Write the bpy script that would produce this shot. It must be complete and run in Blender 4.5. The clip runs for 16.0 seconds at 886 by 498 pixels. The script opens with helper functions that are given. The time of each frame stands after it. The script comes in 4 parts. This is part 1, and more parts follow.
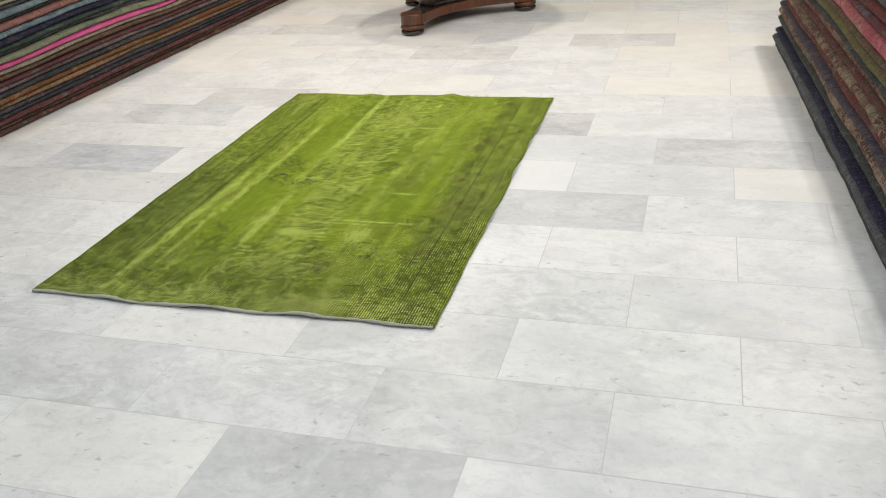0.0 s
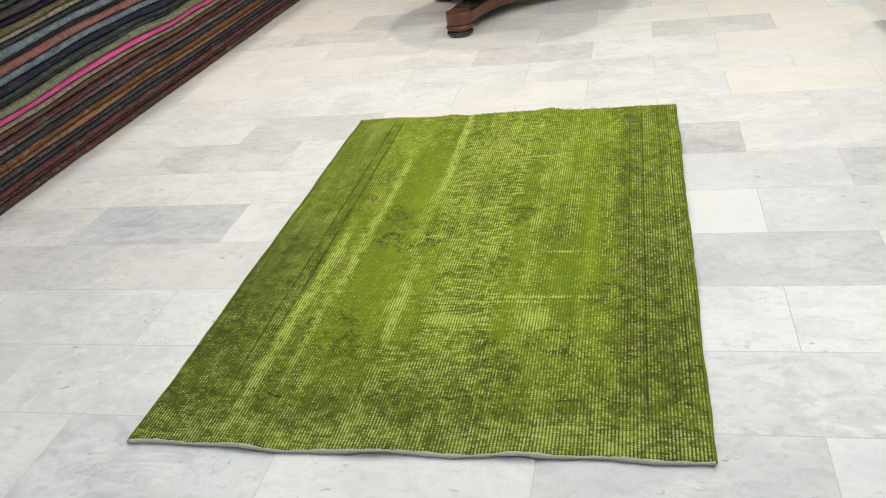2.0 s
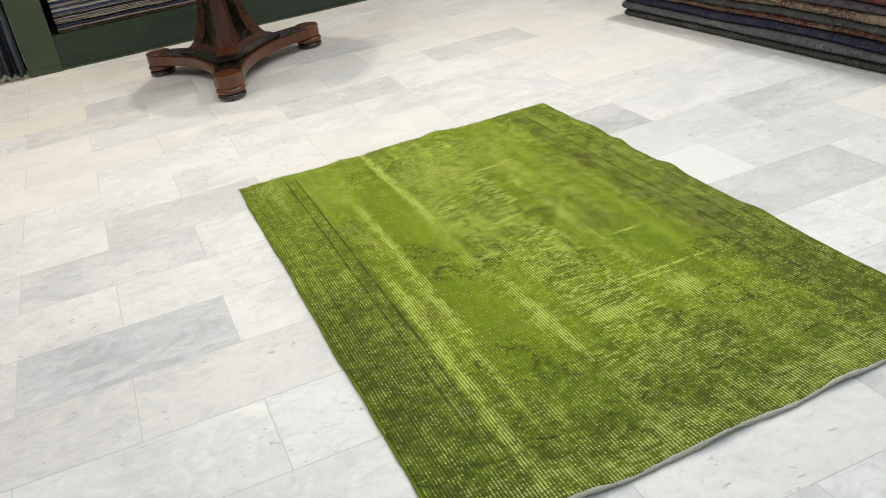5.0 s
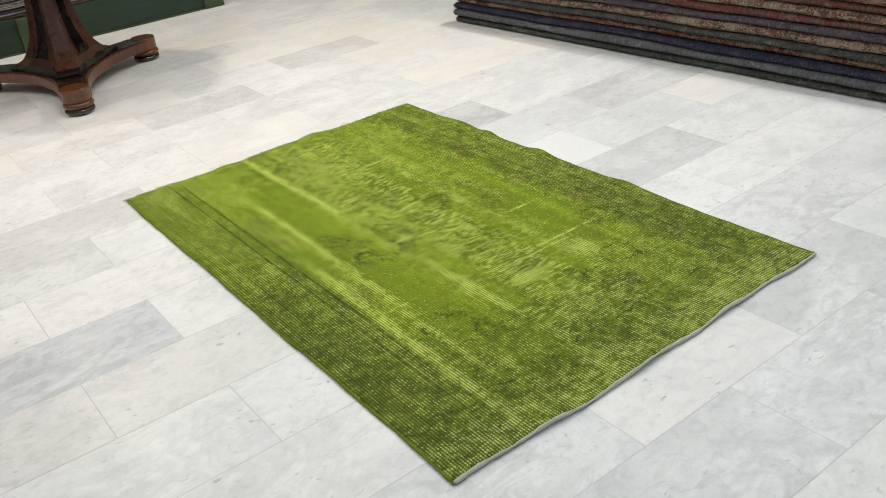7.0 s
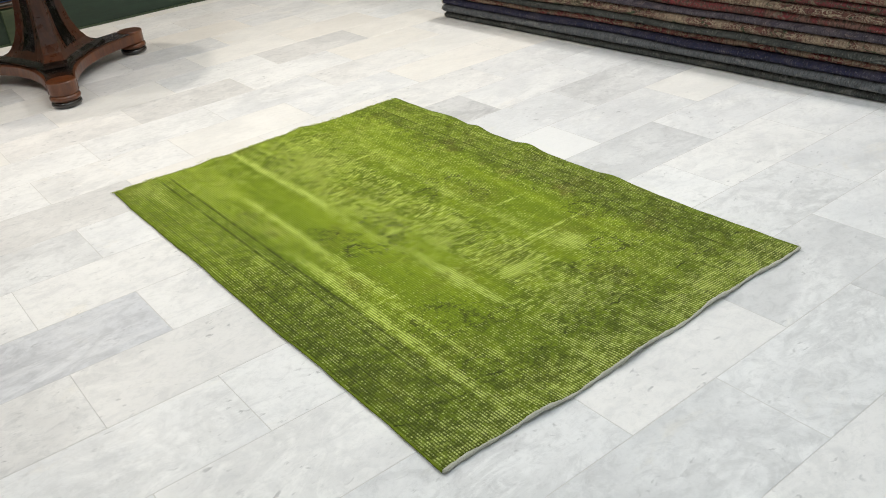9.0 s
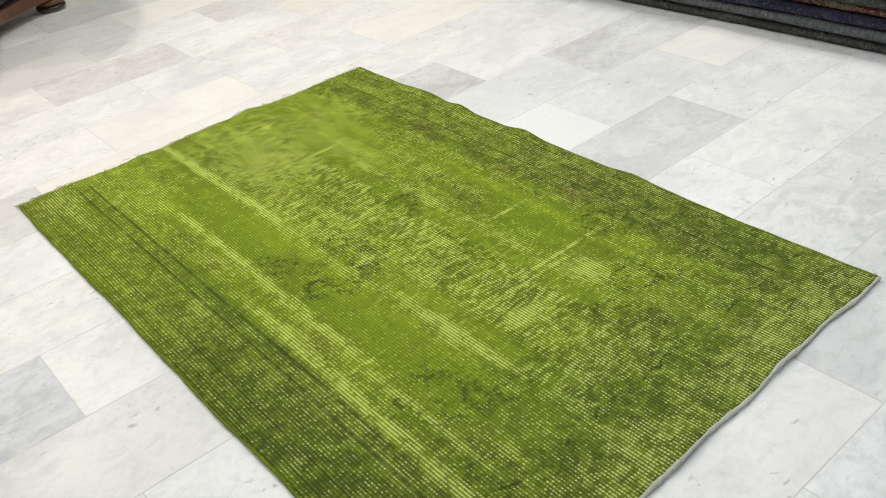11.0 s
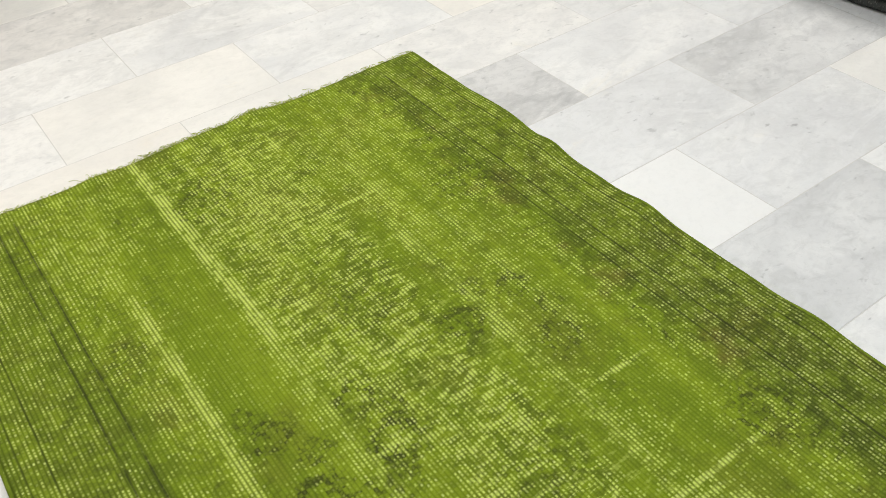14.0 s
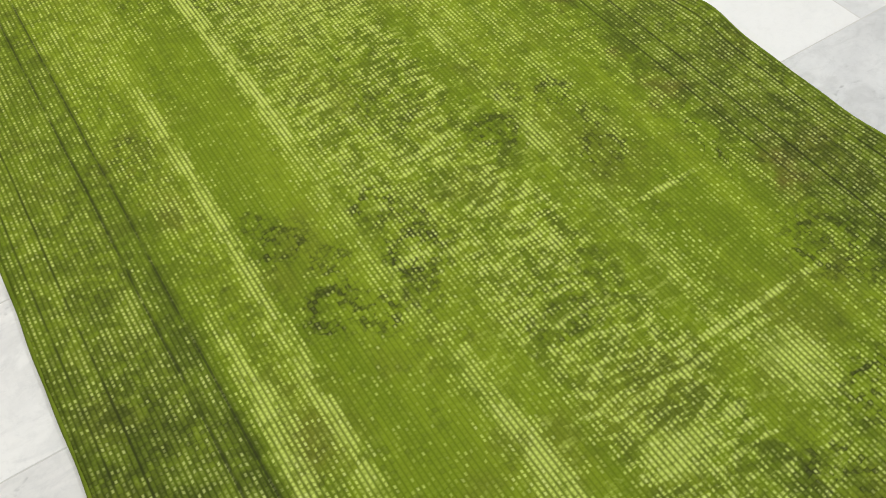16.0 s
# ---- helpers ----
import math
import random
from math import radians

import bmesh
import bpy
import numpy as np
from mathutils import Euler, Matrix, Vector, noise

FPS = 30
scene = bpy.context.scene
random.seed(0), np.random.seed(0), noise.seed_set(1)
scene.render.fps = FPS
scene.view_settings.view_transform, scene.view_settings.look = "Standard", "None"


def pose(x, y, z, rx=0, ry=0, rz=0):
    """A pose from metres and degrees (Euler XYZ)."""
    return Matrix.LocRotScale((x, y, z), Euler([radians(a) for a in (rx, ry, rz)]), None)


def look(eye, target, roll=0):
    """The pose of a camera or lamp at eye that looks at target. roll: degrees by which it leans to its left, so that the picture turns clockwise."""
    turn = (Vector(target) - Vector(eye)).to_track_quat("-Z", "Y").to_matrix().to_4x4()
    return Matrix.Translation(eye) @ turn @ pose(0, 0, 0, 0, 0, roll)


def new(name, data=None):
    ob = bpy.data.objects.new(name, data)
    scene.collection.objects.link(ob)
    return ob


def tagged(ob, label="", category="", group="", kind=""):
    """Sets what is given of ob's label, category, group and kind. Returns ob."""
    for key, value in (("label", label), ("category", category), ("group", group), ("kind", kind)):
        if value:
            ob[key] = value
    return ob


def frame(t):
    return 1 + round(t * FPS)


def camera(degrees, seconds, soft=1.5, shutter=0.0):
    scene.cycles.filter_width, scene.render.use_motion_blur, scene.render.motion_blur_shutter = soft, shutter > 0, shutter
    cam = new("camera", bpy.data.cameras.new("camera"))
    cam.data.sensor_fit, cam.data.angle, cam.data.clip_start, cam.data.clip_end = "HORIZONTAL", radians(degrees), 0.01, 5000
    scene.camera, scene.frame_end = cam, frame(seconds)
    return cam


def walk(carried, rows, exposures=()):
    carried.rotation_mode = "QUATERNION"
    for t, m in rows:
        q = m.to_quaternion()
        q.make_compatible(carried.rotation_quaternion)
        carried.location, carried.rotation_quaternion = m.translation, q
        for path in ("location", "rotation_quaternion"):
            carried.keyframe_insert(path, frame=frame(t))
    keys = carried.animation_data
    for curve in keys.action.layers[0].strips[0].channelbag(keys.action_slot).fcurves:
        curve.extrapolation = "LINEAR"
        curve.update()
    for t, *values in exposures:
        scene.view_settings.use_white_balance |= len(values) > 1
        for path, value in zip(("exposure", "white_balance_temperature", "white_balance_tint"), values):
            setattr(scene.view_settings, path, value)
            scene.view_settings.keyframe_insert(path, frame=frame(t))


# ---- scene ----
cam = camera(54.3, 16.0, soft=1.0)
PATH = [
    (0, (2.034, -4.049, 1.316), (1.491, -2.355, 0.403), -4.5),
    (0.5, (1.918, -3.794, 1.313), (1.224, -2.164, 0.386), -5.2),
    (1, (1.72, -3.655, 1.304), (1.018, -2.025, 0.381), -6.0),
    (1.5, (1.456, -3.613, 1.337), (0.889, -1.934, 0.41), -7.2),
    (2, (1.218, -3.487, 1.317), (0.767, -1.791, 0.357), -8.2),
    (2.5, (0.948, -3.369, 1.319), (0.637, -1.649, 0.349), -9.3),
    (3, (0.64, -3.409, 1.335), (0.483, -1.641, 0.414), -8.4),
    (3.5, (0.398, -3.374, 1.311), (0.356, -1.598, 0.393), -8.1),
    (4, (0.165, -3.255, 1.271), (0.295, -1.491, 0.336), -10.2),
    (4.2, (0.052, -3.237, 1.245), (0.303, -1.487, 0.311), -9.8),
    (6.3, (-0.681, -3.232, 1.351), (0.159, -1.695, 0.386), -8.9),
    (6.5, (-0.723, -3.246, 1.353), (0.171, -1.746, 0.379), -8.3),
    (7, (-0.766, -3.26, 1.359), (0.224, -1.816, 0.392), -6.4),
    (7.5, (-0.774, -3.272, 1.371), (0.251, -1.832, 0.435), -6.0),
    (8, (-0.782, -3.281, 1.369), (0.254, -1.845, 0.438), -5.6),
    (8.5, (-0.789, -3.284, 1.364), (0.233, -1.847, 0.42), -5.7),
    (8.7, (-0.796, -3.283, 1.36), (0.223, -1.85, 0.407), -5.7),
    (10.8, (-0.463, -2.82, 1.321), (0.527, -1.502, 0.189), -6.4),
    (11, (-0.417, -2.735, 1.32), (0.582, -1.422, 0.191), -6.6),
    (11.5, (-0.319, -2.577, 1.319), (0.636, -1.227, 0.194), -6.8),
    (12, (-0.142, -2.402, 1.317), (0.69, -0.998, 0.161), -6.9),
    (12.5, (-0.042, -2.257, 1.293), (0.777, -0.889, 0.086), -6.8),
    (13, (0.021, -2.074, 1.287), (0.926, -0.803, 0.035), -5.0),
    (13.5, (0.061, -1.963, 1.273), (0.964, -0.731, -0.018), -3.7),
    (14, (0.157, -1.877, 1.243), (0.989, -0.644, -0.094), -3.3),
    (14.5, (0.229, -1.825, 1.211), (0.995, -0.618, -0.187), -3.4),
    (15, (0.24, -1.816, 1.198), (0.916, -0.622, -0.257), -4.2),
    (15.5, (0.234, -1.817, 1.167), (0.849, -0.683, -0.361), -4.4),
    (16, (0.212, -1.824, 1.112), (0.794, -0.778, -0.49), -4.4),
]
EXPOSURES = [(0.0, -0.02, 6580, 11), (4.0, 0.02, 6510, 10), (7.5, 0.0, 6490, 10), (8.0, 0.07, 6470, 10), (8.7, 0.07, 6470, 10), (11.0, 0.02, 6490, 10), (16.0, -0.08, 6500, 10)]
walk(cam, [(t, look(eye, target, roll)) for t, eye, target, roll in PATH], exposures=EXPOSURES)

# ---- world, unseen lamps and added fill ----
world = bpy.data.worlds.new("world")
scene.world = world
world.use_nodes = True
world.node_tree.nodes["Background"].inputs[0].default_value = (0.9, 0.95, 1.0, 1)
world.node_tree.nodes["Background"].inputs[1].default_value = 0.1


def lamp_or_fill(x, y, watts, colour, size=0.3, z=2.93):
    lamp = bpy.data.lights.new("lamp_or_fill_light", "AREA")
    lamp.shape, lamp.size, lamp.energy, lamp.color = "DISK", size, watts, colour
    ob = new("lamp_or_fill_light", lamp)
    ob.matrix_world = pose(x, y, z)
    return ob


WARM, COOL, NEUTRAL = (1.0, 0.900, 0.770), (0.80, 0.915, 1.0), (0.99, 0.975, 0.925)
LAMPS_AND_FILL = [
    # unseen lamps above the piles, placed from shadows and a floor glint
    (-1.42, 0.35, 24, NEUTRAL, 0.15), (-1.50, 2.1, 23, WARM, 0.15), (2.76, -1.3, 33, NEUTRAL, 0.10), (2.76, 0.9, 37, NEUTRAL, 0.10),
    # the first throws the table's shadow; the other five are added fill light
    (0.05, 2.25, 33, WARM, 0.24), (0.60, 0.0, 25, NEUTRAL, 0.4), (0.9, -2.2, 15, COOL, 1.0), (-1.2, -3.6, 15, COOL, 1.0), (2.4, -3.9, 13, COOL, 1.0), (0.9, -5.2, 11, COOL, 1.0),
]
for light_row in LAMPS_AND_FILL:
    lamp_or_fill(*light_row)


# ---- node helpers ----
class Nodes:
    """A short way to write node materials."""

    def __init__(self, name):
        self.mat = bpy.data.materials.new(name)
        self.mat.use_nodes = True
        self.tree = self.mat.node_tree
        self.bsdf = self.tree.nodes["Principled BSDF"]

    def node(self, kind, **props):
        n = self.tree.nodes.new(kind)
        for k, v in props.items():
            setattr(n, k, v)
        return n

    def put(self, socket, value):
        if isinstance(value, bpy.types.NodeSocket):
            self.tree.links.new(value, socket)
        elif isinstance(value, tuple) and len(value) == 3 and socket.type == "RGBA":
            socket.default_value = (*value, 1)
        else:
            socket.default_value = value

    def m(self, op, a, b=0.0, c=0.0, clamp=False):
        n = self.node("ShaderNodeMath", operation=op, use_clamp=clamp)
        self.put(n.inputs[0], a), self.put(n.inputs[1], b), self.put(n.inputs[2], c)
        return n.outputs[0]

    def smooth(self, v, lo, hi, a=0.0, b=1.0):
        n = self.node("ShaderNodeMapRange", interpolation_type="SMOOTHSTEP")
        for k, val in enumerate((v, lo, hi, a, b)):
            self.put(n.inputs[k], val)
        return n.outputs[0]

    def mix(self, f, a, b, blend="MIX"):
        n = self.node("ShaderNodeMix", data_type="RGBA", blend_type=blend)
        self.put(n.inputs[0], f), self.put(n.inputs[6], a), self.put(n.inputs[7], b)
        return n.outputs[2]

    def place(self, scale=(1, 1, 1), offset=None, space="Object"):
        tc = self.node("ShaderNodeTexCoord")
        v = tc.outputs[space]
        if offset is not None:
            add = self.node("ShaderNodeVectorMath", operation="ADD")
            self.put(add.inputs[0], v), self.put(add.inputs[1], offset)
            v = add.outputs[0]
        mp = self.node("ShaderNodeMapping")
        mp.inputs["Scale"].default_value = scale
        self.put(mp.inputs[0], v)
        return mp.outputs[0]

    def noise(self, v, scale, detail=3.0, rough=0.55, warp=0.0):
        n = self.node("ShaderNodeTexNoise")
        self.put(n.inputs["Vector"], v)
        n.inputs["Scale"].default_value, n.inputs["Detail"].default_value = scale, detail
        n.inputs["Roughness"].default_value, n.inputs["Distortion"].default_value = rough, warp
        return n.outputs[0]

    def voronoi(self, v, scale, feature="F1"):
        n = self.node("ShaderNodeTexVoronoi", feature=feature)
        self.put(n.inputs["Vector"], v)
        n.inputs["Scale"].default_value = scale
        return n.outputs["Distance"]

    def random(self):
        return self.node("ShaderNodeObjectInfo").outputs["Random"]

    def island(self):
        return self.node("ShaderNodeNewGeometry").outputs["Random Per Island"]

    def bump(self, height, strength, distance, after=None):
        n = self.node("ShaderNodeBump")
        n.inputs["Strength"].default_value, n.inputs["Distance"].default_value = strength, distance
        self.put(n.inputs["Height"], height)
        if after is not None:
            self.put(n.inputs["Normal"], after)
        self.put(self.bsdf.inputs["Normal"], n.outputs[0])
        return n.outputs[0]

    def done(self, colour, rough, metal=0.0, **more):
        self.put(self.bsdf.inputs["Base Color"], colour)
        self.put(self.bsdf.inputs["Roughness"], rough)
        self.put(self.bsdf.inputs["Metallic"], metal)
        for k, v in more.items():
            self.put(self.bsdf.inputs[k.replace("_", " ")], v)
        return self.mat


def marble(name, pale, grey, veins, spots, rnd, band=0.0):
    """Honed, foot-worn marble: soft clouds, mottled grain, blurred grey spots; each slab has its own piece of the stone."""
    s = Nodes(name)
    r = s.random() if rnd == "object" else s.island()
    comb = s.node("ShaderNodeCombineXYZ")
    s.put(comb.inputs[0], s.m("MULTIPLY", r, 71.0)), s.put(comb.inputs[1], s.m("MULTIPLY", r, 37.0))
    s.put(comb.inputs[2], s.m("MULTIPLY", r, 53.0))
    v = s.place(offset=comb.outputs[0])
    vs = s.place(scale=(0.85, 1.35, 1.0), offset=comb.outputs[0])
    cloud = s.noise(vs, 3.4, 6.0, 0.62, 0.8)
    mottle = s.noise(vs, 17.0, 6.0, 0.70, 0.7)
    grain = s.noise(v, 60.0, 5.0, 0.75, 0.3)
    ridge = s.m("ABSOLUTE", s.m("SUBTRACT", s.noise(vs, 4.0, 6.0, 0.66, 1.6), 0.5))
    vein = s.m("MULTIPLY", s.smooth(ridge, 0.0, 0.13, 1.0, 0.0), s.smooth(s.noise(v, 2.2, 3.0), 0.46, 0.64))
    where = s.smooth(s.noise(v, 5.0, 4.0, 0.65), 0.44, 0.62)
    pit = s.m("MULTIPLY", s.smooth(s.noise(vs, 40.0, 2.5, 0.5, 0.4), 0.615, 0.76), where)
    tone = s.m("FRACT", s.m("MULTIPLY", r, 17.31))
    base = s.mix(s.smooth(s.m("ADD", cloud, s.m("MULTIPLY", s.m("SUBTRACT", tone, 0.5), 0.26)), 0.34, 0.68), pale, grey)
    warm = s.m("MULTIPLY", s.smooth(s.m("FRACT", s.m("MULTIPLY", r, 5.77)), 0.45, 1.0), 0.32)
    base = s.mix(warm, base, (pale[0] * 1.02, pale[1] * 0.965, pale[2] * 0.90))
    stain = s.m("MULTIPLY", s.smooth(s.noise(vs, 2.6, 5.0, 0.7, 1.0), 0.58, 0.74), 0.35)
    base = s.mix(stain, base, (pale[0] * 0.96, pale[1] * 0.90, pale[2] * 0.78))
    base = s.mix(s.m("MULTIPLY", s.smooth(mottle, 0.44, 0.68), veins * 2.2), base, tuple(k * 0.74 for k in grey))
    base = s.mix(s.m("MULTIPLY", s.smooth(grain, 0.46, 0.72), 0.10 + veins * 0.7), base, tuple(k * 0.66 for k in grey))
    base = s.mix(s.m("MULTIPLY", vein, min(1.0, veins * 1.5)), base, tuple(k * 0.60 for k in grey))
    if band:
        chalk = s.smooth(s.noise(s.place(scale=(0.6, 2.0, 1.0), offset=comb.outputs[0]), 5.0, 6.0, 0.7, 1.5), 0.50, 0.68)
        base = s.mix(s.m("MULTIPLY", chalk, band), base, (0.78, 0.78, 0.79))
    base = s.mix(s.m("MULTIPLY", pit, spots * 0.62), base, (0.27, 0.275, 0.28))
    scuff = s.noise(v, 7.0, 5.0, 0.7)
    s.bump(s.m("ADD", s.m("MULTIPLY", pit, -0.6), s.m("MULTIPLY", scuff, 0.35)), 0.10, 0.002)
    return s.done(base, s.smooth(scuff, 0.3, 0.75, 0.30, 0.50), Specular_IOR_Level=0.32)


def carpet(name, main, second, third, pattern=0.5, bold=False):
    """The pile of a folded carpet: knots in rows with painted highlights, a worn pattern in two more colours."""
    s = Nodes(name)
    r = s.random()
    comb = s.node("ShaderNodeCombineXYZ")
    s.put(comb.inputs[1], s.m("MULTIPLY", r, 43.0)), s.put(comb.inputs[2], s.m("MULTIPLY", r, 19.0))
    v = s.place(offset=comb.outputs[0])
    vs = s.place(scale=(1.0, 0.6, 1.3), offset=comb.outputs[0])
    worn = s.noise(v, 4.0, 5.0, 0.65, 0.4)
    zone = s.noise(s.place(scale=(0.2, 1.0, 0.2), offset=comb.outputs[0]), 5.0, 3.0, 0.6)
    motif = s.noise(vs, 34.0, 3.0, 0.6, 1.8)
    flower = s.noise(vs, 16.0, 3.0, 0.6, 1.2)
    base = s.mix(s.smooth(zone, 0.50, 0.60, 0.0, 0.6), main, second)
    base = s.mix(s.smooth(zone, 0.34, 0.42, 0.6, 0.0), base, third)
    k = s.m("MULTIPLY", s.smooth(motif, 0.47, 0.56), s.smooth(worn, 0.36, 0.54))
    if bold:
        k = s.smooth(s.m("ABSOLUTE", s.m("SUBTRACT", s.noise(vs, 24.0, 2.0, 0.5, 2.6), 0.5)), 0.02, 0.06, 1.0, 0.0)
    colour = s.mix(s.m("MULTIPLY", k, pattern), base, second if bold else s.mix(s.smooth(zone, 0.46, 0.56), second, main))
    k2 = s.m("MULTIPLY", s.smooth(flower, 0.54, 0.62), s.smooth(s.noise(v, 9.0, 3.0), 0.46, 0.56))
    colour = s.mix(s.m("MULTIPLY", k2, pattern), colour, third)
    rows = s.noise(s.place(scale=(0.2, 1.0, 0.2), offset=comb.outputs[0]), 150.0, 2.0, 0.6)
    colour = s.mix(s.smooth(rows, 0.48, 0.62, 0.0, 0.48), colour, (0.020, 0.017, 0.016))
    # small pale dashes painted as highlights on the knots
    dash_lights = s.smooth(s.noise(s.place(scale=(0.6, 1.0, 0.6), offset=comb.outputs[0]), 170.0, 3.0, 0.65), 0.56, 0.68)
    colour = s.mix(s.m("MULTIPLY", dash_lights, 0.42), colour, s.mix(0.5, main, (0.55, 0.50, 0.45)))
    s.bump(s.m("ADD", rows, s.m("MULTIPLY", s.noise(v, 260.0, 2.0), 0.6)), 0.9, 0.006)
    return s.done(colour, 0.92, Specular_IOR_Level=0.12)


def plain_cloth(name, colour, pale, scale=160.0, roughness=0.9):
    s = Nodes(name)
    v = s.place()
    c = s.mix(s.smooth(s.noise(v, 9.0, 5.0, 0.6), 0.35, 0.7, 0.0, 0.6), colour, pale)
    c = s.mix(s.smooth(s.noise(v, scale, 2.0), 0.5, 0.75, 0.0, 0.4), c, tuple(k * 0.45 for k in colour))
    s.bump(s.noise(v, scale * 1.4, 3.0), 0.5, 0.003)
    return s.done(c, roughness, Specular_IOR_Level=0.15)


def wood(name, pale, dark, rough=0.28, scale=(26, 26, 3.0), coat=0.4):
    """Figured, polished wood: long grain, darker bands and old scratches."""
    s = Nodes(name)
    v = s.place(scale=scale)
    g = s.noise(v, 1.0, 6.0, 0.62, 1.5)
    f = s.noise(s.place(scale=tuple(k * 5 for k in scale)), 1.0, 3.0, 0.6)
    c = s.mix(s.smooth(g, 0.30, 0.72), dark, pale)
    c = s.mix(s.smooth(f, 0.5, 0.75, 0.0, 0.3), c, tuple(k * 0.4 for k in dark))
    w = s.noise(s.place(), 14.0, 5.0, 0.7)
    s.bump(s.m("ADD", f, w), 0.04, 0.001)
    return s.done(c, s.smooth(w, 0.35, 0.7, rough, rough + 0.12), Coat_Weight=coat, Coat_Roughness=0.15)


def painted_board(name, colour, worn):
    s = Nodes(name)
    g = s.noise(s.place(scale=(3.0, 30.0, 34.0)), 1.0, 5.0, 0.6, 1.0)
    blot = s.noise(s.place(), 6.0, 5.0, 0.65)
    c = s.mix(s.smooth(g, 0.35, 0.7, 0.0, 0.55), colour, tuple(k * 0.45 for k in colour))
    knot = s.smooth(s.voronoi(s.place(scale=(1.0, 1.0, 2.2)), 3.0), 0.035, 0.075, 1.0, 0.0)
    c = s.mix(s.m("MULTIPLY", knot, 0.85), c, (0.012, 0.012, 0.010))
    c = s.mix(s.smooth(blot, 0.56, 0.74, 0.0, 0.45), c, worn)
    s.bump(g, 0.25, 0.003)
    return s.done(c, s.smooth(blot, 0.3, 0.7, 0.42, 0.62))


def plaster(name, colour):
    s = Nodes(name)
    v = s.place()
    c = s.mix(s.smooth(s.noise(v, 1.2, 5.0), 0.3, 0.7, 0.0, 0.35), colour, tuple(k * 0.86 for k in colour))
    s.bump(s.noise(v, 90.0, 4.0, 0.7), 0.2, 0.003)
    return s.done(c, 0.85)


RUG_W, RUG_L = 1.357, 2.085


def rug_material():
    """Over-dyed, worn pile: fine ribs along the rug, pale knots and warps where it is worn, darker borders, guard lines
    and ghosts of the old pattern; sheen, glints and tuft shading are painted into the colour.
    """
    s = Nodes("overdyed_green_pile")
    obj = s.place()
    sep = s.node("ShaderNodeSeparateXYZ")
    s.put(sep.inputs[0], obj)
    x, y = sep.outputs[0], sep.outputs[1]

    def add(*vs):
        total = vs[0]
        for v in vs[1:]:
            total = s.m("ADD", total, v)
        return total

    def times(*vs):
        total = vs[0]
        for v in vs[1:]:
            total = s.m("MULTIPLY", total, v)
        return total

    def most(*vs):
        total = vs[0]
        for v in vs[1:]:
            total = s.m("MAXIMUM", total, v)
        return total

    def centred(v, gain):
        return s.m("MULTIPLY", s.m("SUBTRACT", v, 0.5), gain)

    def spots(sx, sy, seed, detail=3.0, rough=0.6, warp=0.0):
        return s.noise(s.place(scale=(sx, sy, 1.0), offset=(seed, seed * 0.37, seed * 0.11)), 1.0, detail, rough, warp)

    def between(v, lo, hi, soft=0.12):
        return s.m("MULTIPLY", s.smooth(v, lo - soft, lo + soft), s.smooth(v, hi - soft, hi + soft, 1.0, 0.0))

    wob = centred(s.noise(obj, 2.4, 3.0), 0.055)
    drag = centred(spots(9.0, 5.0, 2.3, 4.0), 0.10)
    xs = add(x, s.m("MULTIPLY", wob, 0.18))
    xr = add(x, s.m("MULTIPLY", wob, 0.25), centred(spots(30.0, 9.0, 8.8, 3.0), 0.016))
    xw = add(x, wob)
    yw = add(y, drag)
    # ribs of single knots
    gx = s.m("DIVIDE", s.m("ADD", x, s.m("MULTIPLY", wob, 0.05)), 0.0080)
    lone = s.node("ShaderNodeTexWhiteNoise", noise_dimensions="1D")
    s.put(lone.inputs["W"], s.m("FLOOR", gx))
    lone = lone.outputs["Value"]
    gy = add(s.m("DIVIDE", y, 0.0076), s.m("MULTIPLY", spots(30.0, 12.0, 6.3), 2.0), s.m("MULTIPLY", lone, 0.55))
    ux = s.m("ABSOLUTE", s.m("SUBTRACT", s.m("FRACT", gx), 0.5))
    uy = s.m("ABSOLUTE", s.m("SUBTRACT", s.m("FRACT", gy), 0.5))

    def chance(a, b, seed):
        c = s.node("ShaderNodeCombineXYZ")
        s.put(c.inputs[0], s.m("FLOOR", a)), s.put(c.inputs[1], s.m("FLOOR", b)), s.put(c.inputs[2], seed)
        w = s.node("ShaderNodeTexWhiteNoise", noise_dimensions="3D")
        s.put(w.inputs["Vector"], c.outputs[0])
        return w.outputs["Value"]

    knot, other = chance(gx, gy, 1.5), chance(gx, gy, 6.5)
    weft = chance(s.m("DIVIDE", gx, 4.0), gy, 4.5)
    warp = chance(gx, s.m("DIVIDE", gy, 4.0), 8.5)
    crest = s.smooth(ux, 0.08, 0.36, 1.0, 0.0)
    gap = s.smooth(ux, 0.25, 0.48)
    dash = s.smooth(uy, 0.20, 0.46, 1.0, 0.0)
    # wear
    long_a = spots(13.0, 0.9, 1.1, 4.0)
    long_b = spots(42.0, 1.7, 7.7, 4.0, 0.65)
    cloud = s.noise(s.place(scale=(1.0, 0.7, 1.0), offset=(1.7, 0.4, 0)), 6.0, 5.0, 0.65, 0.5)
    fine = s.noise(s.place(scale=(1.0, 0.8, 1.0), offset=(4.1, 0.9, 0)), 26.0, 4.0, 0.65, 0.4)
    thread = spots(26.0, 90.0, 0.3, 3.0, 0.64, 0.4)
    tuft = spots(38.0, 80.0, 3.9, 3.0, 0.60, 0.5)
    streaks = 0.0
